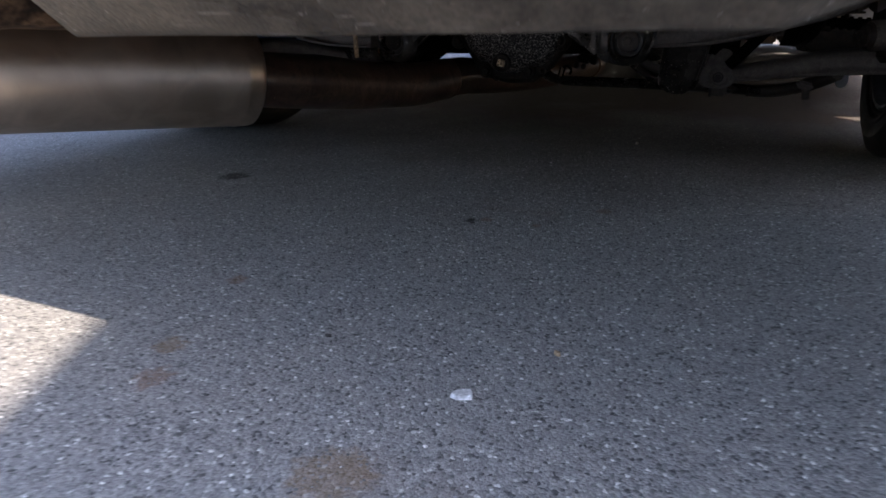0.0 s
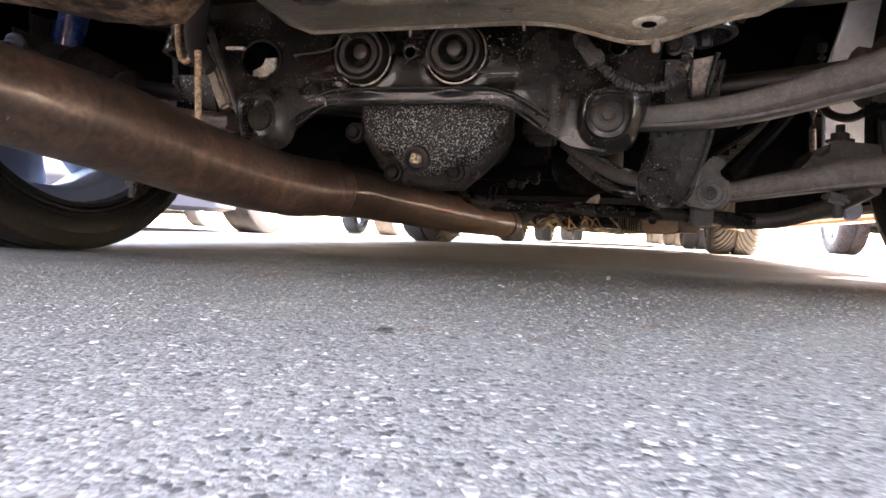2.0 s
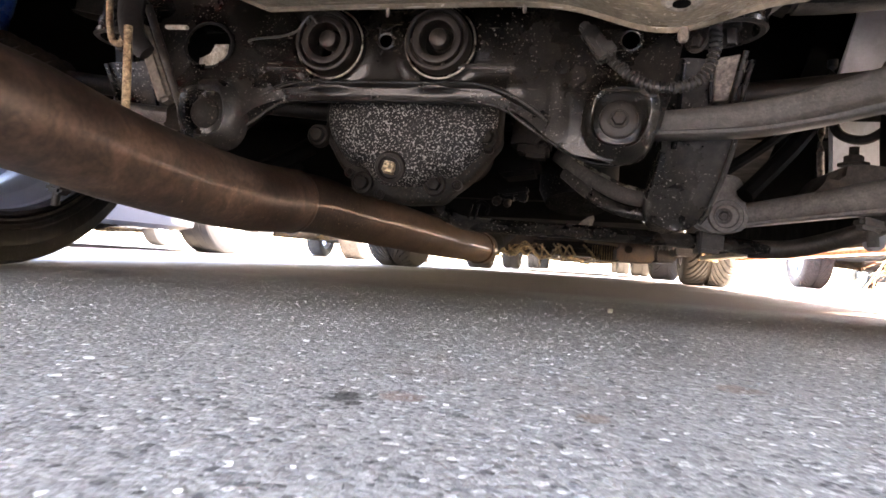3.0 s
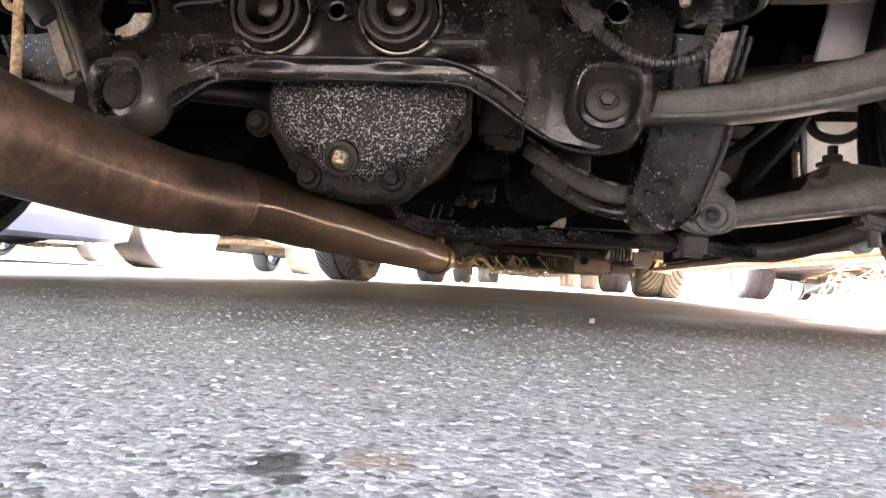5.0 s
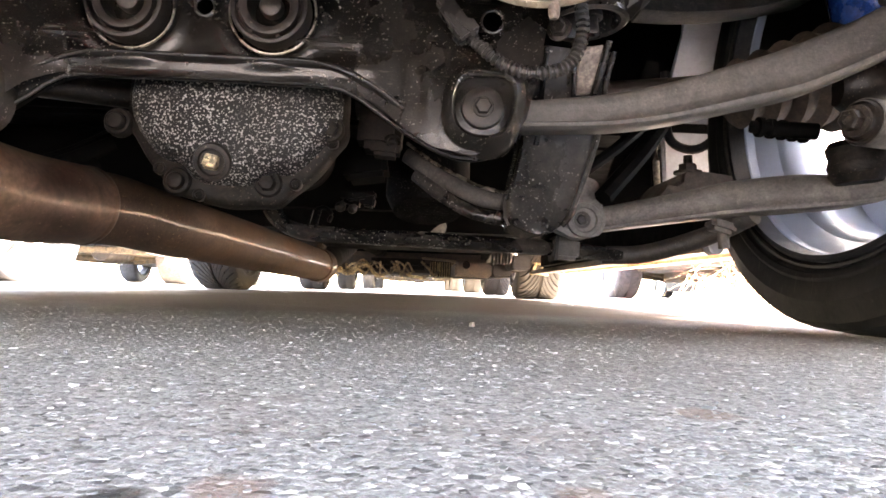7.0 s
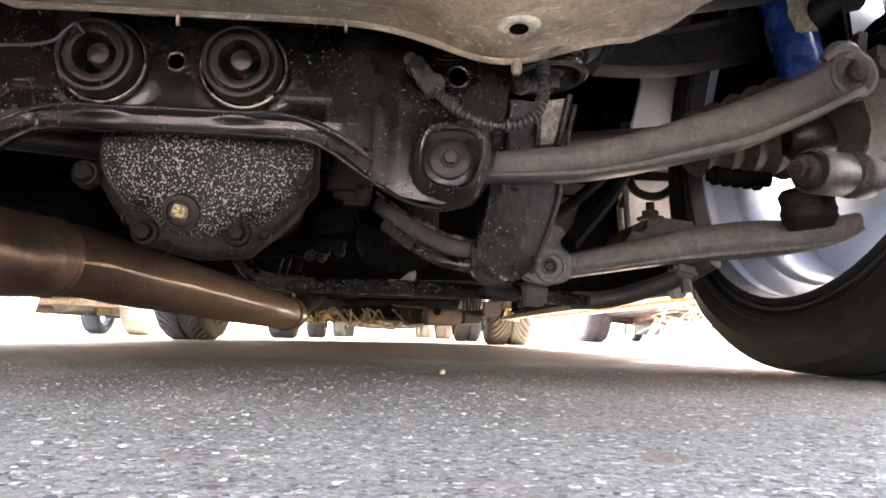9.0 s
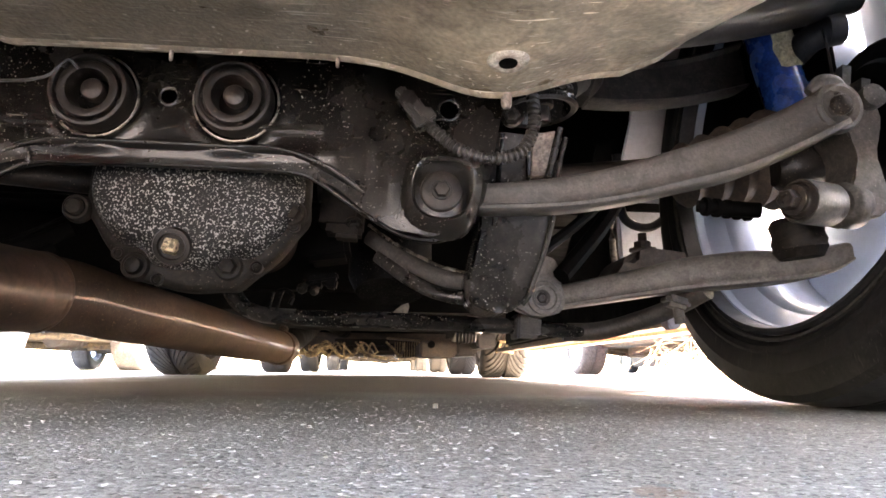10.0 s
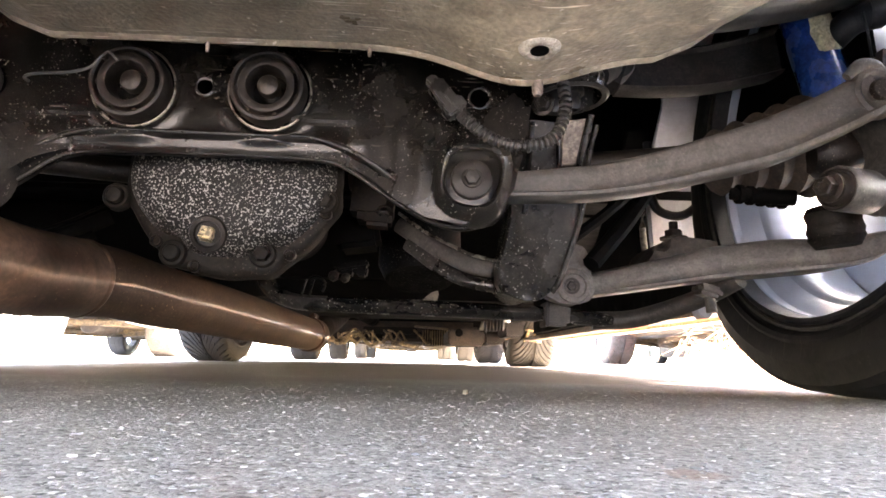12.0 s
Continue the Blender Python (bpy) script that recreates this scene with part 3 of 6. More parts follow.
# ---- car bodies ----
def body_section(y, halfw, sill, belt, roof, inset):
    """Half outline of a car's body at y, from the sill's underside up over the roof."""
    return [(halfw * 0.86, sill), (halfw * 0.97, sill + 0.02), (halfw, sill + 0.12), (halfw, belt * 0.72), (halfw * 0.965, belt), (halfw * (1 - inset * 0.5), belt + (roof - belt) * 0.5), (halfw * (1 - inset), roof - 0.03), (halfw * (1 - inset) * 0.8, roof), (0, roof + 0.015)]


def car_shell(parent, paint, rear, front, halfw=0.87, sill=0.2, length_rows=None, arches=(), arch_r=0.36):
    """Painted shell from rear to front bumper, with wheel arches cut as openings in its sides; glass is set on it."""
    L = front - rear
    rows = length_rows or ((0.0, 0.30, 0.55, 0.82, 0.86), (0.012, 0.26, 0.8, 0.93, 0.95), (0.06, 0.24, 0.92, 1.02, 0.99), (0.16, 0.22, 0.93, 1.2, 1.0), (0.30, 0.2, 0.92, 1.4, 1.0), (0.46, 0.2, 0.9, 1.43, 1.0), (0.58, 0.2, 0.88, 1.38, 1.0), (0.72, 0.2, 0.86, 0.98, 1.0), (0.86, 0.2, 0.78, 0.86, 0.98), (0.965, 0.2, 0.6, 0.74, 0.92), (1.0, 0.24, 0.48, 0.56, 0.8))
    ys = np.linspace(0, 1, 121)
    R = np.array(rows)
    bm = bmesh.new()
    rings = []
    for u in ys:
        s_, belt, roof, wf = (float(np.interp(u, R[:, 0], R[:, k])) for k in (1, 2, 3, 4))
        inset = 0.05 + 0.25 * max(0, min(1, (roof - 1.0) / 0.4))
        half = body_section(0, halfw * wf, s_ - 0.2 + sill, belt, roof, inset)
        y = rear + u * L
        lift = 0.0
        for ya in arches:
            d = abs(y - ya)
            if d < arch_r:
                lift = max(lift, 0.31 + math.sqrt(arch_r ** 2 - d * d) - sill)
        pts = []
        for i, (x, z) in enumerate(half):
            if lift and z < sill + lift and i < 4:
                z = sill + lift + 0.012 * i
            pts.append((x, z))
        ring = [bm.verts.new((x, y, z)) for x, z in pts] + [bm.verts.new((-x, y, z)) for x, z in reversed(pts[:-1])]
        rings.append(ring)
    n = len(rings[0])
    for a, b in zip(rings, rings[1:]):
        for j in range(n - 1):
            bm.faces.new((a[j], a[j + 1], b[j + 1], b[j]))
    bm.faces.new(rings[0])
    bm.faces.new(rings[-1][::-1])
    return part("body_shell", bm, paint, parent, flat_angle=35)


def glass_panes(parent, rear, front, halfw=0.87):
    L = front - rear
    for s in (-1, 1):
        for u0, u1 in ((0.2, 0.385), (0.40, 0.585)):
            bm = bmesh.new()
            q = [(0.962, 0.935, u0), (0.962, 0.935, u1 + 0.04 * (u1 > 0.5)), (0.80, 1.33, u1 - 0.02), (0.80, 1.33, u0 + 0.05)]
            a = [bm.verts.new((s * (halfw * w + 0.008), rear + u * L, z)) for w, z, u in q]
            b = [bm.verts.new((s * (halfw * w - 0.006), rear + u * L, z)) for w, z, u in q]
            bm.faces.new(a), bm.faces.new(b[::-1])
            for i in range(4):
                bm.faces.new((a[i], b[i], b[(i + 1) % 4], a[(i + 1) % 4]))
            part("side_window", bm, GLASS, parent, smooth=False)
    for name, (ua, za), (ub, zb) in (("windscreen", (0.715, 1.02), (0.60, 1.37)), ("rear_window", (0.085, 1.07), (0.25, 1.33))):
        bm = bmesh.new()
        box(bm, (0, rear + (ua + ub) / 2 * L, (za + zb) / 2 + 0.025), (halfw * 1.3, math.hypot((ub - ua) * L, zb - za) * 0.92, 0.012), (math.degrees(math.atan2(zb - za, (ub - ua) * L)), 0, 0), 0.004)
        part(name, bm, GLASS, parent)


def parked_car(label, paint, x, rear_axle, base=2.6, floor=TANFLOOR, track=0.75, sill=0.2, tyre=None, lugs=True, cap=ALLOY):
    """A whole parked car that stands beside or ahead of the near one: shell, floor with its ribs and tunnel, exhaust, axles, wheels."""
    root = tagged(new("parked_car"), label, "car", "cars parked in the rows")
    root.location = (x, rear_axle, 0)
    rear, front = -0.85, base + 0.82
    car_shell(root, paint, rear, front, sill=sill, arches=(0, base))
    glass_panes(root, rear, front)
    bm = bmesh.new()
    box(bm, (0, base / 2, 0.26), (1.42, base + 1.3, 0.05), bevel=0.012)
    for s in (-1, 1):
        box(bm, (s * 0.42, base / 2, 0.225), (0.08, base * 0.8, 0.05), bevel=0.01)
    part("floor_pan", bm, floor, root, "dusty tan floor pan")
    bm = bmesh.new()
    box(bm, (0, base - 0.05, 0.225), (0.75, 0.6, 0.1), bevel=0.02)
    tray = part("engine_undertray", bm, floor, root)
    for k in range(7):
        part("undertray_rib", box(bmesh.new(), (-0.3 + k * 0.1, base - 0.05, 0.17), (0.03, 0.5, 0.02), bevel=0.004), floor, tray)
    part("sump", box(bmesh.new(), (0.1, base - 0.3, 0.19), (0.22, 0.2, 0.1), bevel=0.02), floor, tray)
    bm = tube(bmesh.new(), [(0.05, base - 0.2, 0.2), (0.08, base * 0.5, 0.19), (0.2, 0.5, 0.2), (0.35, -0.1, 0.24)], 0.03, 10)
    part("exhaust_pipe", bm, IRON, root)
    bm = lathe(bmesh.new(), [(0, 0), (0.075, 0.0), (0.085, 0.02), (0.085, 0.4), (0.075, 0.42), (0, 0.42)], (0.35, -0.62, 0.25), (0, 1, 0), 20)
    part("muffler", bm, IRON, root)
    for y in (0, base):
        bm = tube(bmesh.new(), [(-0.62, y, 0.27), (-0.2, y + 0.03, 0.21), (0.2, y + 0.03, 0.21), (0.62, y, 0.27)], 0.035, 10)
        box(bm, (-0.5, y + 0.05, 0.2), (0.35, 0.07, 0.04), (0, 4, 10), 0.008)
        box(bm, (0.5, y + 0.05, 0.2), (0.35, 0.07, 0.04), (0, -4, -10), 0.008)
        part("axle_beam", bm, floor, root)
    for s in (-1, 1):
        for y in (0, base):
            make_wheel(root, (s * track, y, 0.31), s, rubber=tyre or WORN_RUBBER, spokes=6, lugs=lugs, disc=True, cap=cap)
        bm = box(bmesh.new(), (s * 0.6, rear + 0.03, 0.78), (0.3, 0.08, 0.14), bevel=0.02)
        part("tail_lamp", bm, LAMPRED, root)
    return root


# ---- ground ----
def ground_sheet():
    bm = bmesh.new()
    xs = [-400, -60, -12, -5, -2.2, -1.2, -0.5, 0, 0.5, 1.05, 2.35, 5, 12, 60, 400]
    ys = [-400, -60, -8, -1, 0.5, 1.5, 3, 5, 9, 16, 40, 120, 400]
    grid = [[bm.verts.new((x, y, 0.0)) for x in xs] for y in ys]
    for a, b in zip(grid, grid[1:]):
        for j in range(len(xs) - 1):
            bm.faces.new((a[j], a[j + 1], b[j + 1], b[j]))
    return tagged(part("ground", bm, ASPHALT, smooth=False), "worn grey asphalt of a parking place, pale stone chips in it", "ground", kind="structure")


def chips(name, n, x0, x1, y0, y1, lo, hi, seed, label, material=STONES, thin=1.0):
    """Flattened many-sided stones set into the asphalt."""
    rng = np.random.default_rng(seed)
    cx, cy = rng.uniform(x0, x1, n), y0 + (y1 - y0) * (1 - (1 - rng.random(n)) ** (1 / thin))
    r = lo + (hi - lo) * rng.random(n) ** 3
    h = np.minimum(0.0005, r * 0.28) * rng.uniform(0.3, 1.0, n)
    ang = rng.uniform(0, 6.28, n)
    k = 6
    a = ang[:, None] + np.arange(k) * 2 * np.pi / k + rng.uniform(-0.35, 0.35, (n, k))
    rad = r[:, None] * rng.uniform(0.6, 1.1, (n, k))
    ex = rng.uniform(0.6, 1.0, n)[:, None]
    lower = np.stack([cx[:, None] + rad * np.cos(a), cy[:, None] + rad * np.sin(a) * ex, np.full((n, k), -0.0006)], -1)
    upper = np.stack([cx[:, None] + rad * 0.78 * np.cos(a), cy[:, None] + rad * 0.78 * np.sin(a) * ex, h[:, None] * rng.uniform(0.75, 1.15, (n, k))], -1)
    slope = rng.normal(0, 0.07, (n, 2))
    upper[:, :, 2] += (upper[:, :, 0] - cx[:, None]) * slope[:, :1] + (upper[:, :, 1] - cy[:, None]) * slope[:, 1:]
    verts = np.concatenate([lower, upper], 1).reshape(-1, 3)
    base = (np.arange(n) * 2 * k)[:, None]
    quads = []
    for j in range(k):
        m = (j + 1) % k
        quads.append(np.concatenate([base + j, base + m, base + k + m, base + k + j], 1))
    quads = np.concatenate(quads)
    tops = np.concatenate([base + k + j for j in range(k)], 1)
    me = bpy.data.meshes.new(name)
    me.from_pydata(verts.tolist(), [], quads.tolist() + tops.tolist())
    me.materials.append(material)
    return tagged(new(name, me), label, "gravel", kind="stuff")


def painted_line():
    bm = box(bmesh.new(), (-1.72, 1.0, 0.0), (0.1, 5.2, 0.006), bevel=0.002)
    tagged(part("parking_line", bm, LINE), "white painted bay line on the asphalt", "road marking", kind="structure")


def verge():
    """The strip of bare earth and dry grass beside the car."""
    rng = np.random.default_rng(5)
    bm = bmesh.new()
    nx, ny = 14, 180
    x0, x1, y0, y1 = 1.02, 1.72, -6.0, 30.0
    g = []
    for j in range(ny + 1):
        row = []
        for i in range(nx + 1):
            u, v = i / nx, j / ny
            x, y = x0 + (x1 - x0) * u, y0 + (y1 - y0) * v
            edge = min(u, 1 - u) * 6
            z = 0.003 + 0.009 * min(1, edge) + 0.007 * noise.noise((x * 4, y * 4, 0)) * min(1, edge)
            if i in (0, nx):
                x += 0.05 * noise.noise((y * 3, i, 3))
                z = -0.01
            row.append(bm.verts.new((x, y, z)))
        g.append(row)
    for a, b in zip(g, g[1:]):
        for i in range(nx):
            bm.faces.new((a[i], a[i + 1], b[i + 1], b[i]))
    tagged(part("verge", bm, EARTH, flat_angle=180), "strip of dry earth beside the parking bay", "ground", kind="structure")
    verts, faces = [], []

    def blade(x, y, z, length, lean, heading, width):
        base = len(verts)
        steps = 5
        for k in range(steps + 1):
            u = k / steps
            bend = lean * u ** 1.6
            px = x + math.cos(heading) * length * u * math.sin(bend)
            py = y + math.sin(heading) * length * u * math.sin(bend)
            pz = z + length * u * math.cos(bend)
            w = width * (1 - 0.85 * u)
            dx, dy = -math.sin(heading) * w, math.cos(heading) * w
            verts.extend([(px - dx, py - dy, pz), (px + dx, py + dy, pz), (px + math.cos(heading) * w * 0.5, py + math.sin(heading) * w * 0.5, pz + w * 0.4)])
        for k in range(steps):
            a = base + 3 * k
            for p in range(3):
                q = (p + 1) % 3
                faces.append((a + p, a + q, a + 3 + q, a + 3 + p))
    def trodden(x, y):
        """A slanting bare gap worn across the strip."""
        return 2.8 + (x - 1.05) * 2.15 < y < 4.35 + (x - 1.05) * 3.3

    for _ in range(4200):
        y = rng.uniform(1.6, 12)
        x = rng.uniform(1.05, 1.7)
        if noise.noise((x * 2.5, y * 1.6, 7)) < -0.12:
            continue
        tall = noise.noise((x * 1.7, y * 1.2, 2)) > 0.12
        if trodden(x, y):
            blade(x, y, 0.0, rng.uniform(0.008, 0.022), rng.uniform(0.5, 1.5), rng.uniform(0, 6.28), rng.uniform(0.0008, 0.0016))
            continue
        blade(x, y, 0.0, rng.uniform(0.02, 0.1 if tall else 0.04), rng.uniform(0.2, 1.5), rng.uniform(0, 6.28), rng.uniform(0.0008, 0.002))
    for _ in range(34):
        tx, ty = rng.uniform(1.15, 1.66), rng.uniform(2.2, 6.2)
        if trodden(tx, ty):
            continue
        for _ in range(17):
            blade(tx + rng.normal(0, 0.04), ty + rng.normal(0, 0.06), 0.0, rng.uniform(0.1, 0.32), rng.uniform(0.7, 2.0), rng.uniform(0, 6.28), rng.uniform(0.0012, 0.0032))
    for tx, ty, lean in ((1.24, 3.52, 0.3), (1.32, 3.60, 0.0), (1.50, 4.05, 0.2), (1.36, 3.05, 2.6), (1.58, 3.62, 2.9)):
        for _ in range(7):
            blade(tx + rng.normal(0, 0.025), ty + rng.normal(0, 0.04), 0.0, rng.uniform(0.13, 0.26), rng.uniform(0.8, 1.7), lean + rng.normal(0, 0.7), rng.uniform(0.0012, 0.0028))
    me = bpy.data.meshes.new("dry_grass")
    me.from_pydata(verts, [], faces)
    me.materials.append(STRAW)
    tagged(new("dry_grass", me), "sunlit dry straw-coloured grass beside the parking bay", "grass", kind="stuff")


def light_blocking_walls():
    """Unseen walls added behind the camera: one blocks the sun, one the low sky."""
    bm = box(bmesh.new(), (2.464, -0.725, 1.1), (0.2, 3.93, 2.2), (0, 0, 28), 0.012)
    box(bm, (2.464, -0.725, 2.23), (0.28, 4.01, 0.06), (0, 0, 28), 0.012)
    tagged(part("wall_east", bm, WALLP), "unseen pale rendered wall added to shade the bay from the sun", "wall", kind="structure")
    bm = box(bmesh.new(), (-3.0, -6.0, 0.8), (22.0, 0.2, 1.6), bevel=0.012)
    box(bm, (-3.0, -6.0, 1.63), (22.1, 0.28, 0.06), bevel=0.012)
    tagged(part("wall_south", bm, WALLDARK), "unseen dark wall added to block low sky behind the bays", "wall", kind="structure")


ground = ground_sheet()
light_blocking_walls()
painted_line()
verge()
chips("stone_chips", 46000, -0.35, 0.7, 0.5, 1.75, 0.0004, 0.0020, 1, "pale stone chips set in the grey asphalt", thin=2.2)
chips("stone_chips", 13000, -0.25, 0.8, 1.05, 1.8, 0.0004, 0.0016, 2, "fine stone grit set in the grey asphalt", thin=1.6)


def flat_bit(name, material, x, y, r, seed, label, category, height=0.0015, long=1.5, turn=0.0):
    rng = random.Random(seed)
    bm = bmesh.new()
    n = 9
    M = pose(x, y, 0.0008, 0, 0, turn)
    pts = [(r * long * math.cos(2 * math.pi * i / n) * rng.uniform(0.7, 1.1), r * math.sin(2 * math.pi * i / n) * rng.uniform(0.7, 1.1)) for i in range(n)]
    lo = [bm.verts.new(M @ V(a, b, -0.001)) for a, b in pts]
    hi = [bm.verts.new(M @ V(a * 0.9, b * 0.9, height * rng.uniform(0.7, 1.3))) for a, b in pts]
    bm.faces.new(hi)
    for i in range(n):
        bm.faces.new((lo[i], lo[(i + 1) % n], hi[(i + 1) % n], hi[i]))
    return tagged(part(name, bm, material, smooth=False), label, category)


flat_bit("stone_flake", PALE, 0.278, 0.716, 0.0062, 3, "flat white stone flake on the asphalt", "stone", 0.002, 1.3, 20)
flat_bit("fallen_leaf", LEAFM, 0.318, 0.79, 0.0017, 4, "small dry yellow leaf on the asphalt", "leaf", 0.002, 1.9, -20)
flat_bit("dark_chip", OILY, 0.151, 0.751, 0.0021, 10, "small black chip on the asphalt", "stone", 0.0004, 1.8)
flat_bit("pebble", WORN, 0.235, 1.584, 0.0024, 6, "small pale pebble lying under the car", "stone", 0.003, 1.2)


# ---- the near car, seen from under its rear end ----
car = tagged(new("car"), "red parked car with a bronze-stained exhaust and dusty rear suspension", "car")
REAR_AXLE, FRONT_AXLE = 1.59, 4.16

car_shell(car, RED, 0.53, 5.0, halfw=0.87, sill=0.16, arch_r=0.328, arches=(REAR_AXLE, FRONT_AXLE), length_rows=((0.0, 0.29, 0.55, 0.82, 0.86), (0.012, 0.27, 0.8, 0.93, 0.95), (0.06, 0.22, 0.92, 1.02, 0.99), (0.16, 0.2, 0.93, 1.2, 1.0), (0.30, 0.2, 0.92, 1.4, 1.0), (0.46, 0.2, 0.9, 1.43, 1.0), (0.58, 0.2, 0.88, 1.38, 1.0), (0.72, 0.2, 0.86, 0.98, 1.0), (0.86, 0.2, 0.78, 0.86, 0.98), (0.965, 0.2, 0.6, 0.74, 0.92), (1.0, 0.24, 0.48, 0.56, 0.8)))
glass_panes(car, 0.53, 5.0)
for s in (-1, 1):
    part("tail_lamp", box(bmesh.new(), (s * 0.6, 0.545, 0.78), (0.3, 0.08, 0.14), bevel=0.02), LAMPRED, car)
    make_wheel(car, (s * (0.704 if s > 0 else 0.668), REAR_AXLE, 0.315), s, r=0.317, w=0.21, bead=0.245, rubber=RUBBER, spokes=5, lugs=False, broad=2.4, cap=ALLOYIN, disc=False, camber=4.0 if s > 0 else 0.0)
    make_wheel(car, (s * 0.75, FRONT_AXLE, 0.31), s, r=0.312, w=0.22, bead=0.218, rubber=WORN_RUBBER, spokes=5, lugs=True, turn=-3)


def floor_pan():
    """Floor above everything: flat boards with a tunnel and rails, and the boot floor."""
    bm = bmesh.new()
    box(bm, (0, 3.1, 0.30), (1.5, 2.3, 0.03), bevel=0.008)
    pan = part("floor_pan", bm, DARK, car, "floor pan coloured near-black for the shade under the car")
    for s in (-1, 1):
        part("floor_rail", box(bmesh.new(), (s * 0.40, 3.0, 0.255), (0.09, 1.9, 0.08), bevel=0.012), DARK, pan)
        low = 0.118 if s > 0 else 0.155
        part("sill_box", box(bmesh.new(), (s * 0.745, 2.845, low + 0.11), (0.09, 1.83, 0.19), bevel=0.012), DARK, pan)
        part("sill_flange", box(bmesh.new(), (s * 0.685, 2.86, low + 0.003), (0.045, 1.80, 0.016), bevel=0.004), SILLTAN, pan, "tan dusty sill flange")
        part("sill_skirt", box(bmesh.new(), (s * 0.822, 2.87, low + 0.05), (0.058, 1.78, 0.1), bevel=0.008), SUNLITSILL, car, "red sill coloured pale orange for light off the sunny ground")
    # added box that blocks the bright ground and light behind the differential
    blocker_mesh = box(bmesh.new(), (-0.11, 2.3, 0.203), (1.02, 0.62, 0.15), bevel=0.03)
    part("fuel_tank", blocker_mesh, DARK, car, "near-black box added to block sunlit ground behind the differential")
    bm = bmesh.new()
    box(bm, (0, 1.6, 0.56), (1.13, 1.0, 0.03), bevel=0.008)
    boot = part("boot_floor", bm, DARK, car, "boot floor coloured near-black for its shade")
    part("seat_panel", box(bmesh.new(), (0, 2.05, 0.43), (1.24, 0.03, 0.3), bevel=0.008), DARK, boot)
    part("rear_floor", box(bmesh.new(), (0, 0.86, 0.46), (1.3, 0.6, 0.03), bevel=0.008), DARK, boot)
    for s in (-1, 1):
        bm = tube(bmesh.new(), [(s * 0.30, 1.78, 0.462), (s * 0.385, 1.68, 0.46), (s * 0.445, 1.585, 0.46), (s * 0.495, 1.49, 0.46), (s * 0.51, 1.3, 0.46), (s * 0.51, 0.9, 0.46)], 0.075, 20, 6, 1.0)
        part("chassis_rail", bm, SOOT, boot, "black rounded chassis rail")
        bm = tube(bmesh.new(), [(s * 0.39, 1.50, 0.352), (s * 0.46, 1.545, 0.380), (s * 0.53, 1.565, 0.402), (s * 0.60, 1.575, 0.424), (s * 0.70, 1.58, 0.458)], [0.017, 0.018, 0.019, 0.02, 0.022], 16, 5)
        part("wheelhouse_rail", bm, SOOT, boot, "black wheelhouse rail")
    for s in (-1, 1):
        bm = bmesh.new()
        seg = 20
        rings = []
        for k in range(seg + 1):
            a = radians(-12 + 204 * k / seg)
            y, z = REAR_AXLE + 0.365 * math.cos(a), 0.31 + 0.365 * math.sin(a)
            rings.append([bm.verts.new((s * x, y, z)) for x in (0.66, 0.67, 0.845)])
        for a, b in zip(rings, rings[1:]):
            for j in range(2):
                bm.faces.new((a[j], a[j + 1], b[j + 1], b[j]))
        bmesh.ops.solidify(bm, geom=bm.faces[:], thickness=0.006)
        part("wheel_arch_liner", bm, PLASTIC, car)
        if s < 0:
            continue
        bm = plate(bmesh.new(), [(s * 0.602, 0.64), (s * 0.70, 0.64), (s * 0.672, 0.46), (s * 0.655, 0.26), (s * 0.64, 0.195), (s * 0.562, 0.195), (s * 0.556, 0.33), (s * 0.588, 0.456)], 1.955, 1.965, 0.003)
        part("inner_panel", bm, PANEL, car, "pale grey painted inner panel")


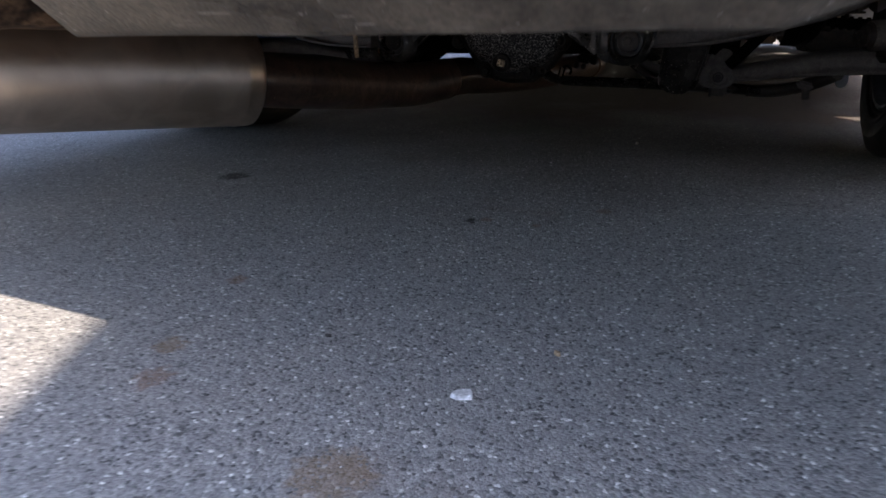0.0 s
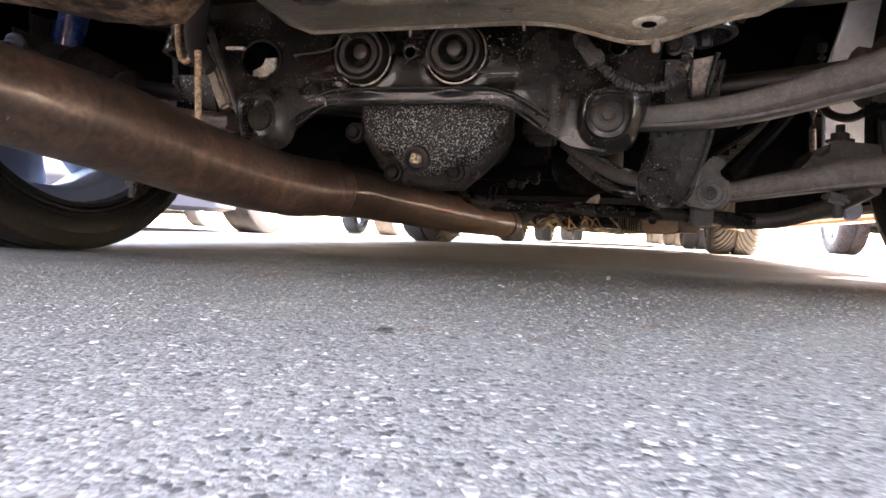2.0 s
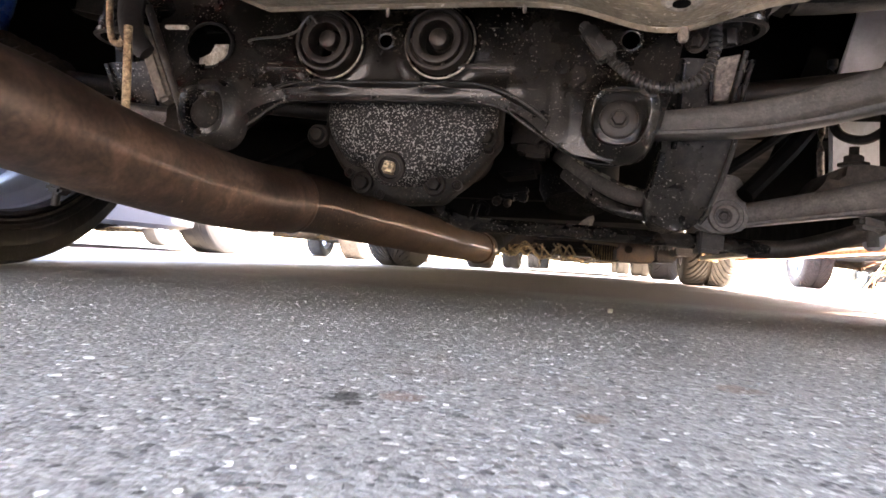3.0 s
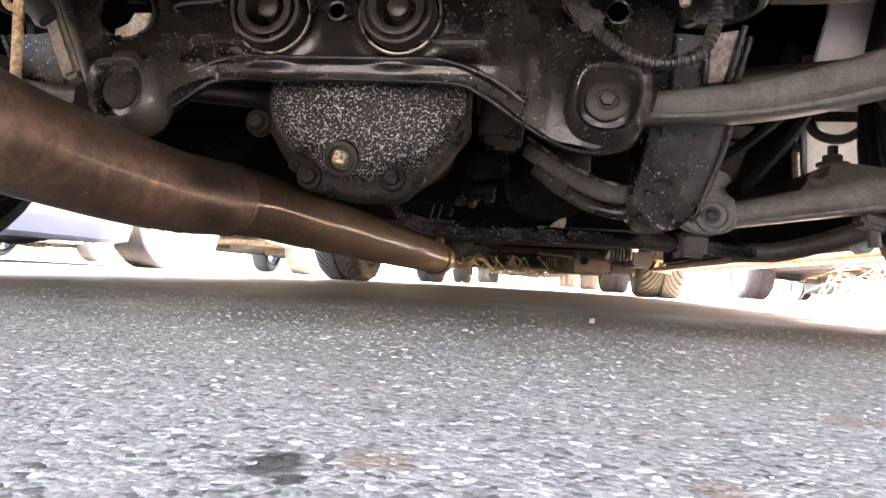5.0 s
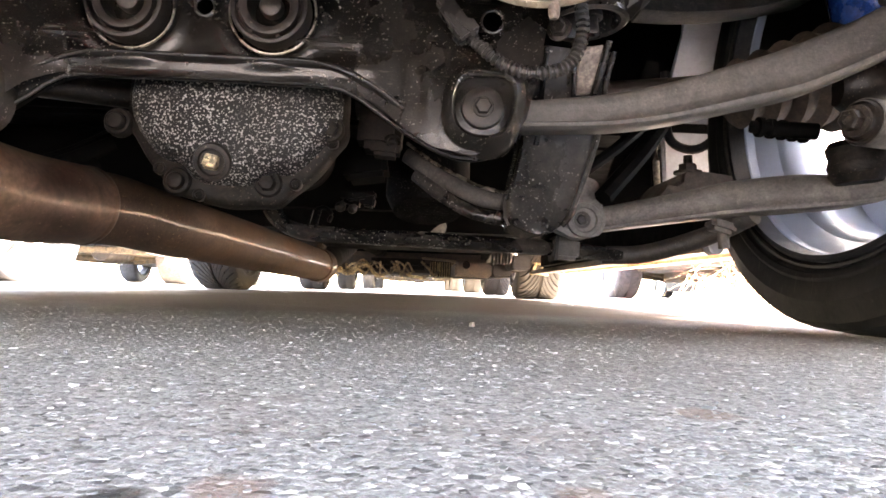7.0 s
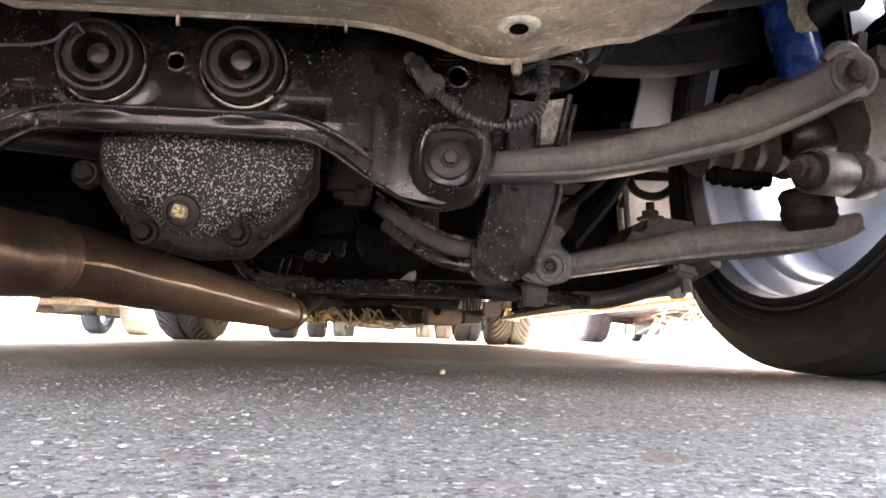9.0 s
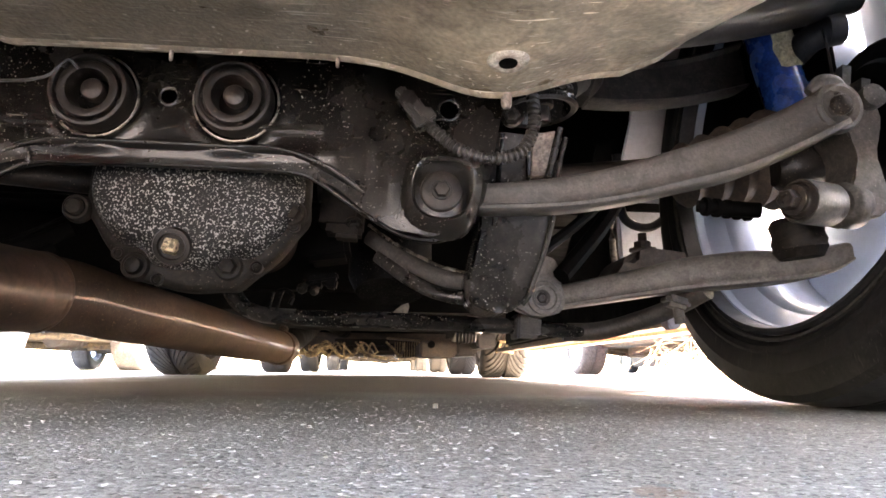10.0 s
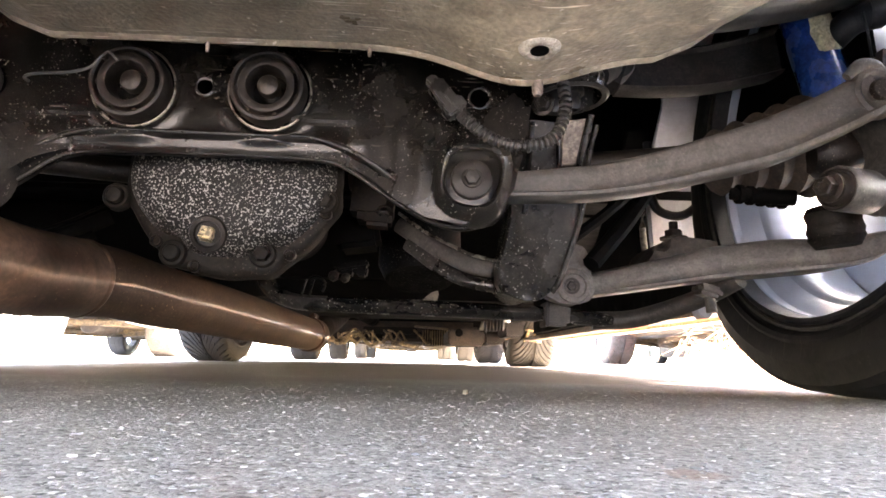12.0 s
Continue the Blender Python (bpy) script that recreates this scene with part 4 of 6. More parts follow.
def spare_well():
    """The pressed spare-wheel well: a shallow basin with a sump, a rolled front lip and a drain hole."""
    bm = bmesh.new()
    nx, ny = 190, 170
    x0, x1, y0, y1 = -0.30, 0.52, 0.60, 1.40
    g = []
    for j in range(ny + 1):
        row = []
        for i in range(nx + 1):
            x, y = x0 + (x1 - x0) * i / nx, y0 + (y1 - y0) * j / ny
            right = 0.43 - 0.07 * max(0.0, (y - 1.05) / 0.35) ** 2
            left = -0.05 - 0.036 * max(0.0, min(1.0, (y - 1.1) / 0.25))
            steep = 1 + 3 * max(0.0, min(1.0, (1.36 - y) / 0.2))
            out = max(0.0, x - right, (left - x) * steep)
            rear = max(0.0, 0.74 - y)
            f = max(0.0, min(1.0, (1.39 - y) / 0.36))
            z = 0.263 - 0.046 * f * f * (3 - 2 * f)
            z -= 0.024 * math.exp(-((x - 0.262) / 0.062) ** 2 - ((y - 1.40) / 0.12) ** 2)
            z += 0.75 * out - 0.35 * min(out, 0.03) + 0.9 * rear
            box_in = ((abs(x - 0.078) / 0.083) ** 7 + (abs(y - 1.20) / 0.121) ** 7) ** (1 / 7)
            z += 0.010 * (1 - max(0.0, min(1.0, (box_in - 0.93) / 0.08)))
            z += 0.0015 * noise.noise((x * 9, y * 9, 1))
            row.append(bm.verts.new((x, y, min(z, 0.44))))
        g.append(row)
    for a, b in zip(g, g[1:]):
        for i in range(nx):
            bm.faces.new((a[i], a[i + 1], b[i + 1], b[i]))
    well = part("spare_wheel_well", bm, UNDERSEAL, car, "scuffed beige-grey spare wheel well, brighter right side painted in", flat_angle=60)
    bm = bmesh.new()
    me = well.data
    last = [me.vertices[ny * (nx + 1) + i].co for i in range(nx + 1)]
    rows = [[bm.verts.new((p.x, p.y + d, p.z + h)) for p in last] for d, h in ((-0.002, 0.0), (0.0, -0.0022), (0.0025, -0.0028), (0.0036, -0.0012), (0.0025, 0.004), (0.0045, 0.16))]
    for a, b in zip(rows, rows[1:]):
        for i in range(nx):
            bm.faces.new((a[i], a[i + 1], b[i + 1], b[i]))
    part("seam_lip", bm, UNDERSEAL, well)
    bm = lathe(bmesh.new(), [(0.006, 0.003), (0.0065, -0.0012), (0.009, -0.0022), (0.0125, -0.0012), (0.0145, 0.001), (0.0145, 0.004), (0.006, 0.004)], (0.264, 1.352, 0.2405), (0, 0.1, 1), 24, closed=True)
    part("drain_ring", bm, WORN, well, "chipped pale drain ring")
    # near-black disc in place of the shade inside the drain ring
    part("drain_hole", lathe(bmesh.new(), [(0, -0.0016), (0.0064, -0.0016), (0.0064, 0.002)], (0.264, 1.352, 0.2405), (0, 0.1, 1), 20), DARK, well)
    bm = lathe(bmesh.new(), [(0, -0.005), (0.0028, -0.005), (0.0042, -0.002), (0.0045, 0.01), (0, 0.01)], (0.272, 1.402, 0.2335), (0, 0, 1), 12)
    part("drip_nib", bm, GUSSET, well)
    for x, z in ((0.027, 0.2565), (0.146, 0.2575)):
        part("lip_drip", lathe(bmesh.new(), [(0, -0.004), (0.0012, -0.0035), (0.0016, 0.0), (0.0016, 0.004), (0, 0.004)], (x, 1.4005, z), (0, 0, 1), 10), GUSSET, well)


def exhaust():
    ex = new("exhaust")
    ex.parent = car
    bm = lathe(bmesh.new(), [(0.045, 0.0), (0.068, 0.002), (0.0725, 0.010), (0.0737, 0.02), (0.0737, 0.552), (0.0743, 0.5535), (0.0743, 0.5565), (0.0737, 0.558), (0.0735, 0.572), (0.0722, 0.5765), (0.069, 0.579), (0.06, 0.5805), (0.03, 0.582)], (-0.4954, 0.6213, 0.2031), (0.4239, 0.9015, -0.0869), 64)
    muffler = part("muffler", bm, STAINLESS, ex, "brushed stainless steel muffler, brown at its end")
    bm = bmesh.new()
    tube(bm, [(-0.242, 1.09, 0.1545), (-0.2186, 1.1494, 0.1438), (-0.197, 1.2483, 0.1318), (-0.1897, 1.3649, 0.1155), (-0.1677, 1.5055, 0.1033), (-0.1485, 1.604, 0.1054)], [0.038, 0.0385, 0.0412, 0.04, 0.0394, 0.0385], 36, 8)
    part("rear_pipe", bm, PIPE_DULL, ex, "bronze heat-tinted exhaust pipe")
    bm = bmesh.new()
    tube(bm, [(-0.150, 1.597, 0.1053), (-0.139, 1.655, 0.1062), (-0.118, 1.72, 0.1), (-0.082, 1.84, 0.092), (-0.05, 2.05, 0.083), (-0.035, 2.38, 0.078)], [0.0375, 0.0372, 0.0362, 0.0345, 0.0335, 0.033], 28, 8)
    part("centre_pipe", bm, PIPE, ex)
    bm = lathe(bmesh.new(), [(0.032, 0), (0.0362, 0.001), (0.0368, 0.03), (0.0362, 0.06), (0.032, 0.062)], (-0.036, 2.33, 0.078), (0.02, 1, 0), 32, closed=True)
    box(bm, (-0.03, 2.36, 0.117), (0.014, 0.05, 0.012), bevel=0.003)
    part("pipe_collar", bm, PIPE, ex)
    bm = tube(bmesh.new(), [(-0.036, 2.4, 0.08), (-0.03, 2.7, 0.13), (-0.02, 3.1, 0.19), (0.0, 3.9, 0.2)], 0.03, 16)
    part("front_pipe", bm, DARK, ex)
    bm = lathe(bmesh.new(), [(0.0372, -0.006), (0.0392, -0.0025), (0.0397, 0.0), (0.0388, 0.003), (0.0362, 0.006)], (-0.1490, 1.601, 0.1053), (0.2, 1, 0.01), 36)
    part("weld_bead", bm, PIPE_DULL, ex, "dull weld bead")
    bm = tube(bmesh.new(), [(-0.208, 1.376, 0.16), (-0.2095, 1.376, 0.2), (-0.2115, 1.376, 0.24)], 0.0038, 10)
    part("hanger_rod", bm, ROD, ex, "rusty hanger rod, pale highlights put into its colour")
    bm = tube(bmesh.new(), [(-0.262, 1.45, 0.33), (-0.27, 1.45, 0.29), (-0.262, 1.445, 0.258), (-0.24, 1.44, 0.236)], [0.015, 0.016, 0.013, 0.009], 14, 5, 0.55, up=(1, 0, 0))
    part("rubber_hanger", bm, SOOT, ex, "black rubber hanger strap")
    bm = tube(bmesh.new(), [(-0.298, 1.45, 0.33), (-0.296, 1.45, 0.28), (-0.291, 1.45, 0.255), (-0.281, 1.45, 0.25), (-0.276, 1.45, 0.26)], 0.0035, 10)
    part("hanger_hook", bm, ROD, ex, "bright bent hanger hook")
    # rusty shield over the muffler
    bm = bmesh.new()
    rows = []
    for j in range(13):
        y = 0.72 + 0.52 * j / 12
        rows.append([bm.verts.new((x, y, z + 0.006 * noise.noise((x * 14, y * 14, 2)))) for x, z in ((-0.66, 0.345), (-0.54, 0.302), (-0.44, 0.279), (-0.34, 0.256), (-0.27, 0.24), (-0.21, 0.225), (-0.16, 0.222), (-0.125, 0.226), (-0.105, 0.245), (-0.10, 0.30))])
    for a, b in zip(rows, rows[1:]):
        for i in range(9):
            bm.faces.new((a[i], a[i + 1], b[i + 1], b[i]))
    bmesh.ops.solidify(bm, geom=bm.faces[:], thickness=0.008)
    part("heat_shield", bm, RUST, ex, "rusty flaking heat shield")


FACE = 1.487
HOLES = ((-0.196, 0.257, 0.0275, 0.0235), (-0.002, 0.262, 0.0078, 0.0078), (0.236, 0.257, 0.0092, 0.0092))


def subframe():
    """Rear crossmember: a pressed steel beam with two mounts, arm brackets and hanging legs."""
    sf = new("subframe")
    sf.parent = car
    half = [(0.0, 0.202), (0.085, 0.201), (0.115, 0.198), (0.142, 0.186), (0.165, 0.166), (0.19, 0.15), (0.222, 0.144), (0.25, 0.151), (0.266, 0.176), (0.272, 0.205), (0.285, 0.245), (0.298, 0.30), (0.27, 0.325), (0.15, 0.33), (0.0, 0.33)]
    outline = half + [(-x * (0.99 if x > 0.05 else 1), z + 0.004 * (x > 0.1)) for x, z in reversed(half[1:-1])]
    low_x, low_z = np.array([(x, z) for x, z in outline if z < 0.3 and abs(x) < 0.2735]).T
    order = np.argsort(low_x)
    low_x, low_z = low_x[order], low_z[order]
    bump = lambda d, w: math.exp(-(d / w) ** 2)

    def relief(x, z):
        """How far the pressing stands proud of its plane, towards the rear."""
        p = 0.012 * bump(math.hypot(x - 0.229, z - 0.183), 0.05) + 0.012 * bump(math.hypot(x + 0.186, z - 0.184), 0.05)
        p += 0.0035 * bump(x - 0.186, 0.005) * bump(z - 0.205, 0.035) + 0.0028 * bump(x - 0.168, 0.004) * bump(z - 0.215, 0.03)
        p += 0.0022 * bump(z - 0.2145, 0.004) * (abs(x) < 0.14)
        p += 0.006 * max(0.0, min(1.0, (abs(x) - 0.13) / 0.05)) - 0.004 * bump(z - 0.30, 0.03)
        p += 0.0028 * bump(x + 0.13, 0.012) * bump(z - 0.20, 0.03)
        for cx_, cz_ in ((-0.0605, 0.2585), (0.055, 0.2585)):
            p += 0.0035 * bump(math.hypot(x - cx_, z - cz_) - 0.040, 0.006)
        return p + 0.0007 * noise.noise((x * 40, 0, z * 40))

    bm = bmesh.new()
    grid = []
    for i in range(141):
        x = -0.2715 + 0.545 * i / 140
        zl = float(np.interp(x, low_x, low_z))
        col = []
        for k in range(37):
            z = zl + (0.33 - zl) * k / 36
            wide = x * (1 + 0.085 * max(0, z - 0.21) / 0.12 * (abs(x) > 0.2))
            col.append(bm.verts.new((wide, FACE - relief(x, z), z)))
        grid.append(col)
    for a, b in zip(grid, grid[1:]):
        for k in range(36):
            mid = (a[k].co + b[k + 1].co) / 2
            if all(math.hypot((mid.x - hx) / ha, (mid.z - hz) / hb) > 1 for hx, hz, ha, hb in HOLES) and mid.x > -0.213 - (mid.z - 0.166) * 0.44:
                bm.faces.new((a[k], a[k + 1], b[k + 1], b[k]))
    bmesh.ops.solidify(bm, geom=bm.faces[:], thickness=0.005)
    beam = part("crossmember", bm, BLACK, sf, "black painted pressed steel crossmember, speckled with dirt", flat_angle=60)
    edge = [(-0.213 - (z - 0.166) * 0.44, FACE - 0.009, z) for z in (0.15, 0.17, 0.2, 0.23, 0.26, 0.3)]
    part("side_edge", tube(bmesh.new(), edge, 0.0045, 10, 3), LEFTDUST, sf, "dusty rolled edge")
    # return flange under the beam, the arch over the differential
    bm = bmesh.new()
    low = smooth_path([(-0.222, 0, 0.149), (-0.165, 0, 0.167), (-0.115, 0, 0.199), (-0.06, 0, 0.203), (0.0, 0, 0.203), (0.06, 0, 0.202), (0.115, 0, 0.198), (0.165, 0, 0.166), (0.195, 0, 0.15), (0.222, 0, 0.144), (0.25, 0, 0.150)], 5)
    rows = [[bm.verts.new((p.x, FACE + d, p.z + h)) for p in low] for d, h in ((0.001, 0.018), (-0.0045, 0.0172), (-0.006, 0.0152), (-0.0045, 0.013), (0.001, 0.0095), (0.006, 0.0045), (0.0055, 0.002), (0.0025, 0.0008), (0.0015, -0.0006), (0.004, -0.002), (0.011, -0.0015), (0.012, 0.012))]
    for a, b in zip(rows, rows[1:]):
        for i in range(len(low) - 1):
            bm.faces.new((a[i], a[i + 1], b[i + 1], b[i]))
    part("flange", bm, FLANGE, sf, "black flange speckled with road dirt", flat_angle=180)
    part("pressed_ridge", tube(bmesh.new(), [(p.x, FACE - 0.0052, p.z + 0.0158) for p in low[4:-8:4]], 0.0018, 8, 3), BLACK, sf)
    part("flange_edge", tube(bmesh.new(), [(p.x, FACE + 0.0018, p.z - 0.0006) for p in low[2:-2:4]], 0.0015, 8, 3), BLACK, sf)
    for x in (0.093, -0.105):
        bm = box(bmesh.new(), (x + 0.006, FACE - 0.002, 0.235), (0.07, 0.01, 0.012), (0, 0, 0), 0.0045)
        part("pressed_rib", bm, BLACK, sf)
    for wx, wz, side in ((0.166, 0.25, 1), (-0.108, 0.225, -1)):
        bm = bmesh.new()
        rng = random.Random(int(wx * 1000))
        pts = [(wx + rng.uniform(-0.0015, 0.0015) + side * 0.0008 * k, FACE - 0.001, wz + 0.0055 * (k - 4.5)) for k in range(10 if side > 0 else 6)]
        tube(bm, pts, [rng.uniform(0.0016, 0.0032) for _ in pts], 8, 3)
        part("weld_seam", bm, BLACK, sf)
    bm = bmesh.new()
    box(bm, (0, FACE + 0.07, 0.31), (0.58, 0.13, 0.04), bevel=0.012)
    part("beam_top", bm, BLACK, sf)
    for x in (-0.0605, 0.0550):
        at, out = (x, FACE, 0.2585), (0.0, -1, -0.04)
        bm = lathe(bmesh.new(), [(0.0375, -0.002), (0.0368, 0.0035), (0.0356, 0.0048), (0.0343, 0.0042), (0.0335, 0.0015), (0.0318, 0.0006)], at, out, 48)
        cup = part("mount_cup", bm, BLACK, sf)
        part("cup_lip", lathe(bmesh.new(), [(0.0363, 0.0042), (0.0357, 0.0056), (0.0349, 0.0057), (0.0344, 0.0044)], at, out, 48, closed=True), GLINTSTEEL, cup, "lip with its bright glint put into the colour")
        bm = lathe(bmesh.new(), [(0.0318, 0.0), (0.0315, 0.0165), (0.0306, 0.0192), (0.0285, 0.0198), (0.0272, 0.0188), (0.0266, 0.0135), (0.0252, 0.0132), (0.0245, 0.0175), (0.0236, 0.0196), (0.0205, 0.0202), (0.0175, 0.0194), (0.0165, 0.0165), (0.0158, 0.002), (0.0150, -0.012), (0, -0.012)], at, out, 48)
        bush = part("mount_bushing", bm, IRON, cup, "brown rubber mount bushing")
        for k in range(7):
            a = 0.5 + k * 0.9
            bm = box(bmesh.new(), (x + 0.0259 * math.cos(a), FACE - 0.0145, 0.2585 + 0.0259 * math.sin(a)), (0.0026, 0.004, 0.0042), (0, -math.degrees(a), 0), 0.0006)
            part("rubber_web", bm, IRON, cup)
        part("mount_pin", lathe(bmesh.new(), [(0.0096, -0.012), (0.0096, 0.007), (0.0085, 0.0092), (0.005, 0.0106), (0, 0.0108)], (x - 0.0012, FACE, 0.2625), out, 24), BOLT, cup)
    for hx, hz, ha, hb in HOLES[1:]:
        ring = [(hx + ha * math.cos(a), FACE - relief(hx, hz) - 0.0005, hz + hb * math.sin(a)) for a in (2 * math.pi * k / 20 for k in range(21))]
        part("hole_rim", tube(bmesh.new(), ring, 0.0014, 8, 2, up=(0, 1, 0)), BLACK, sf)
    # near-black plate keeps the beam's openings as dark as shade
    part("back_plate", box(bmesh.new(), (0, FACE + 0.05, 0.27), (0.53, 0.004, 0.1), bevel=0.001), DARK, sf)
    # arm brackets with their bolts
    for s in (-1, 1):
        x, z = (0.229, 0.181) if s > 0 else (-0.186, 0.182)
        bm = bmesh.new()
        o = round_outline([(x + s * u, z + w) for u, w in ((-0.034, -0.028), (0.018, -0.037), (0.034, -0.006), (0.034, 0.03), (0.012, 0.036), (-0.03, 0.034))], 3)
        a = [bm.verts.new((px, 1.466, pz)) for px, pz in o]
        b = [bm.verts.new((x + (px - x) * 0.78, 1.459, z + (pz - z) * 0.78)) for px, pz in o]
        c = [bm.verts.new((x + (px - x) * 0.70, 1.461, z + (pz - z) * 0.70)) for px, pz in o]
        d = [bm.verts.new((x + (px - x) * 0.66, 1.474, z + (pz - z) * 0.66)) for px, pz in o]
        e = [bm.verts.new((x + (px - x) * 1.12, FACE + 0.003, z + (pz - z) * 1.12)) for px, pz in o]
        n = len(o)
        for p, q in ((e, a), (a, b), (b, c), (c, d)):
            for i in range(n):
                bm.faces.new((p[i], p[(i + 1) % n], q[(i + 1) % n], q[i]))
        bm.faces.new(d)
        br = part("arm_bracket", bm, BLACK, sf, flat_angle=60)
        if s > 0:
            bm = lathe(bmesh.new(), [(0, 0), (0.0165, 0), (0.0175, 0.0035), (0.0168, 0.0075), (0.0150, 0.0085), (0.0085, 0.0086), (0.0080, 0.0095), (0, 0.0095)], (x, 1.472, z), (0, -1, 0), 36)
            washer = part("bolt_washer", bm, BOLTDARK, br)
            bm = lathe(bmesh.new(), [(0.0068, 0), (0.0068, 0.004), (0.0058, 0.0052), (0.003, 0.0056), (0, 0.0056)], (x, 1.4632, z), (0, -1, 0), 6)
            part("bolt_head", bm, BOLTDARK, washer)
        else:
            bm = lathe(bmesh.new(), [(0.0165, -0.004), (0.0165, 0.004), (0.0158, 0.0062), (0.0140, 0.0074), (0.0, 0.0084)], (x - 0.0035, 1.475, z + 0.001), (0.05, -1, 0), 36)
            part("bolt_cap", bm, RIMIRON, br, "smooth dark bolt cap")
    # hanging legs
    for s in (-1, 1):
        rows = []
        bm = bmesh.new()
        shape = ((0.2475, 0.2728, 0.3465, 1.504), (0.2201, 0.2722, 0.3427, 1.5182), (0.1861, 0.2723, 0.3425, 1.5334), (0.1694, 0.2712, 0.3401, 1.5406), (0.145, 0.2671, 0.3349, 1.5508), (0.1218, 0.2627, 0.3282, 1.5601), (0.1078, 0.2634, 0.3237, 1.5656), (0.099, 0.2684, 0.3176, 1.569), (0.0935, 0.2778, 0.31, 1.5712), (0.0913, 0.2895, 0.301, 1.572))
        seg = 36
        for z, xa, xb, yf in shape:
            c, h = (xa + xb) / 2, (xb - xa) / 2
            dep = 0.034
            ring = []
            for k in range(seg):
                t = 2 * math.pi * k / seg
                u, v = math.copysign(abs(math.cos(t)) ** 0.3, math.cos(t)), math.copysign(abs(math.sin(t)) ** 0.3, math.sin(t))
                dent = 0.0025 * math.exp(-((u - 0.1) / 0.25) ** 2) * (v < 0) - 0.003 * math.exp(-((u + 0.62) / 0.13) ** 2) * (v < 0) * (z > 0.15)
                ring.append(bm.verts.new((s * (c + h * u), yf + dep * (1 + v) + dent, z + 0.002 * noise.noise((u * 3, v * 3, z * 60)))))
            rows.append(ring)
        for a, b in zip(rows, rows[1:]):
            for k in range(seg):
                bm.faces.new((a[k], a[(k + 1) % seg], b[(k + 1) % seg], b[k]))
        bm.faces.new(rows[-1]), bm.faces.new(rows[0][::-1])
        leg = part("hanging_leg", bm, LEGPAINT, sf, "scuffed black leg of the crossmember", flat_angle=50)
        bm = tube(bmesh.new(), [(s * (xb + 0.0005), yf + 0.004, z) for z, xa, xb, yf in shape[:8]], 0.0024, 8, 4)
        part("leg_seam", bm, LEGPAINT, leg)
        bm = tube(bmesh.new(), [(s * (xa + 0.014), yf - 0.0005, z) for z, xa, xb, yf in shape[:4]], 0.003, 8, 4)
        part("leg_rib", bm, BLACK, leg)
        if s > 0:
            bm = bmesh.new()
            face = [(0.314, 1.4985, 0.2465), (0.335, 1.4985, 0.2500), (0.329, 1.5165, 0.2130), (0.3155, 1.5165, 0.2110)]
            hi, lo = [bm.verts.new(q) for q in face], [bm.verts.new((q[0], q[1] + 0.006, q[2])) for q in face]
            bm.faces.new(hi), bm.faces.new(lo[::-1])
            for k in range(4):
                bm.faces.new((hi[k], hi[(k + 1) % 4], lo[(k + 1) % 4], lo[k]))
            bmesh.ops.bevel(bm, geom=bm.edges[:], offset=0.0008, segments=1, affect="EDGES")
            part("side_gusset", bm, GUSSET, leg, "pale scraped gusset", flat_angle=30)
            bm = tube(bmesh.new(), [(0.3385, 1.495, 0.252), (0.3355, 1.505, 0.232), (0.3325, 1.515, 0.213), (0.328, 1.524, 0.196)], 0.0028, 8, 4)
            part("gusset_flange", bm, LEGPAINT, leg)
            bm = tube(bmesh.new(), [(0.3105, 1.498, 0.246), (0.3115, 1.508, 0.228), (0.3135, 1.517, 0.209)], 0.0022, 8, 4)
            part("gusset_flange", bm, BLACK, leg)
        # curved brace beside the differential
        bm = bmesh.new()
        tube(bm, [(s * 0.1629, 1.6850, 0.1852), (s * 0.1903, 1.6650, 0.1636), (s * 0.2190, 1.6450, 0.1446), (s * 0.2456, 1.6300, 0.1316), (s * 0.2767, 1.6150, 0.1246)], [0.0085, 0.0088, 0.009, 0.0095, 0.0095], 16, 6, 0.5)
        # left braces near-black: the shade on that side is put into their colour
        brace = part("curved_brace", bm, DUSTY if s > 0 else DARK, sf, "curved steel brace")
        # highlight along the brace's upper edge, made as a bright strip
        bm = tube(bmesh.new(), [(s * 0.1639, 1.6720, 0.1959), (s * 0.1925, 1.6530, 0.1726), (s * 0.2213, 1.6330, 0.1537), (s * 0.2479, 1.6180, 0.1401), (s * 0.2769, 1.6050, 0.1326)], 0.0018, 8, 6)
        part("brace_edge", bm, GLINTSTEEL if s > 0 else DARK, brace)
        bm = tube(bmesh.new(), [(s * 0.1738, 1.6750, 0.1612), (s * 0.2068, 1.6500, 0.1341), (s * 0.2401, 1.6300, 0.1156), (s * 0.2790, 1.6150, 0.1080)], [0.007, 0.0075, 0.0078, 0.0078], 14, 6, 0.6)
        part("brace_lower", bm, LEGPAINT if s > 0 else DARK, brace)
    # the flat brace across the car
    bm = bmesh.new()
    tube(bm, [(0.0, 1.745, 0.128), (0.012, 1.738, 0.112), (0.032, 1.73, 0.100), (0.07, 1.72, 0.0945), (0.2, 1.72, 0.092), (0.36, 1.72, 0.087), (0.42, 1.73, 0.082)], [0.009, 0.009, 0.009, 0.0095, 0.0095, 0.0095, 0.009], 12, 5, 1.6)
    part("cross_brace", bm, LEGPAINT, sf, "grimy flat brace")
    bm = box(bmesh.new(), (0.352, 1.718, 0.087), (0.031, 0.036, 0.026), (0, 3, 0), 0.004)
    clamp = part("brace_clamp", bm, GRIMEGREY, sf)
    part("clamp_band", box(bmesh.new(), (0.340, 1.718, 0.087), (0.004, 0.039, 0.029), (0, 3, 0), 0.001), SOOT, clamp)


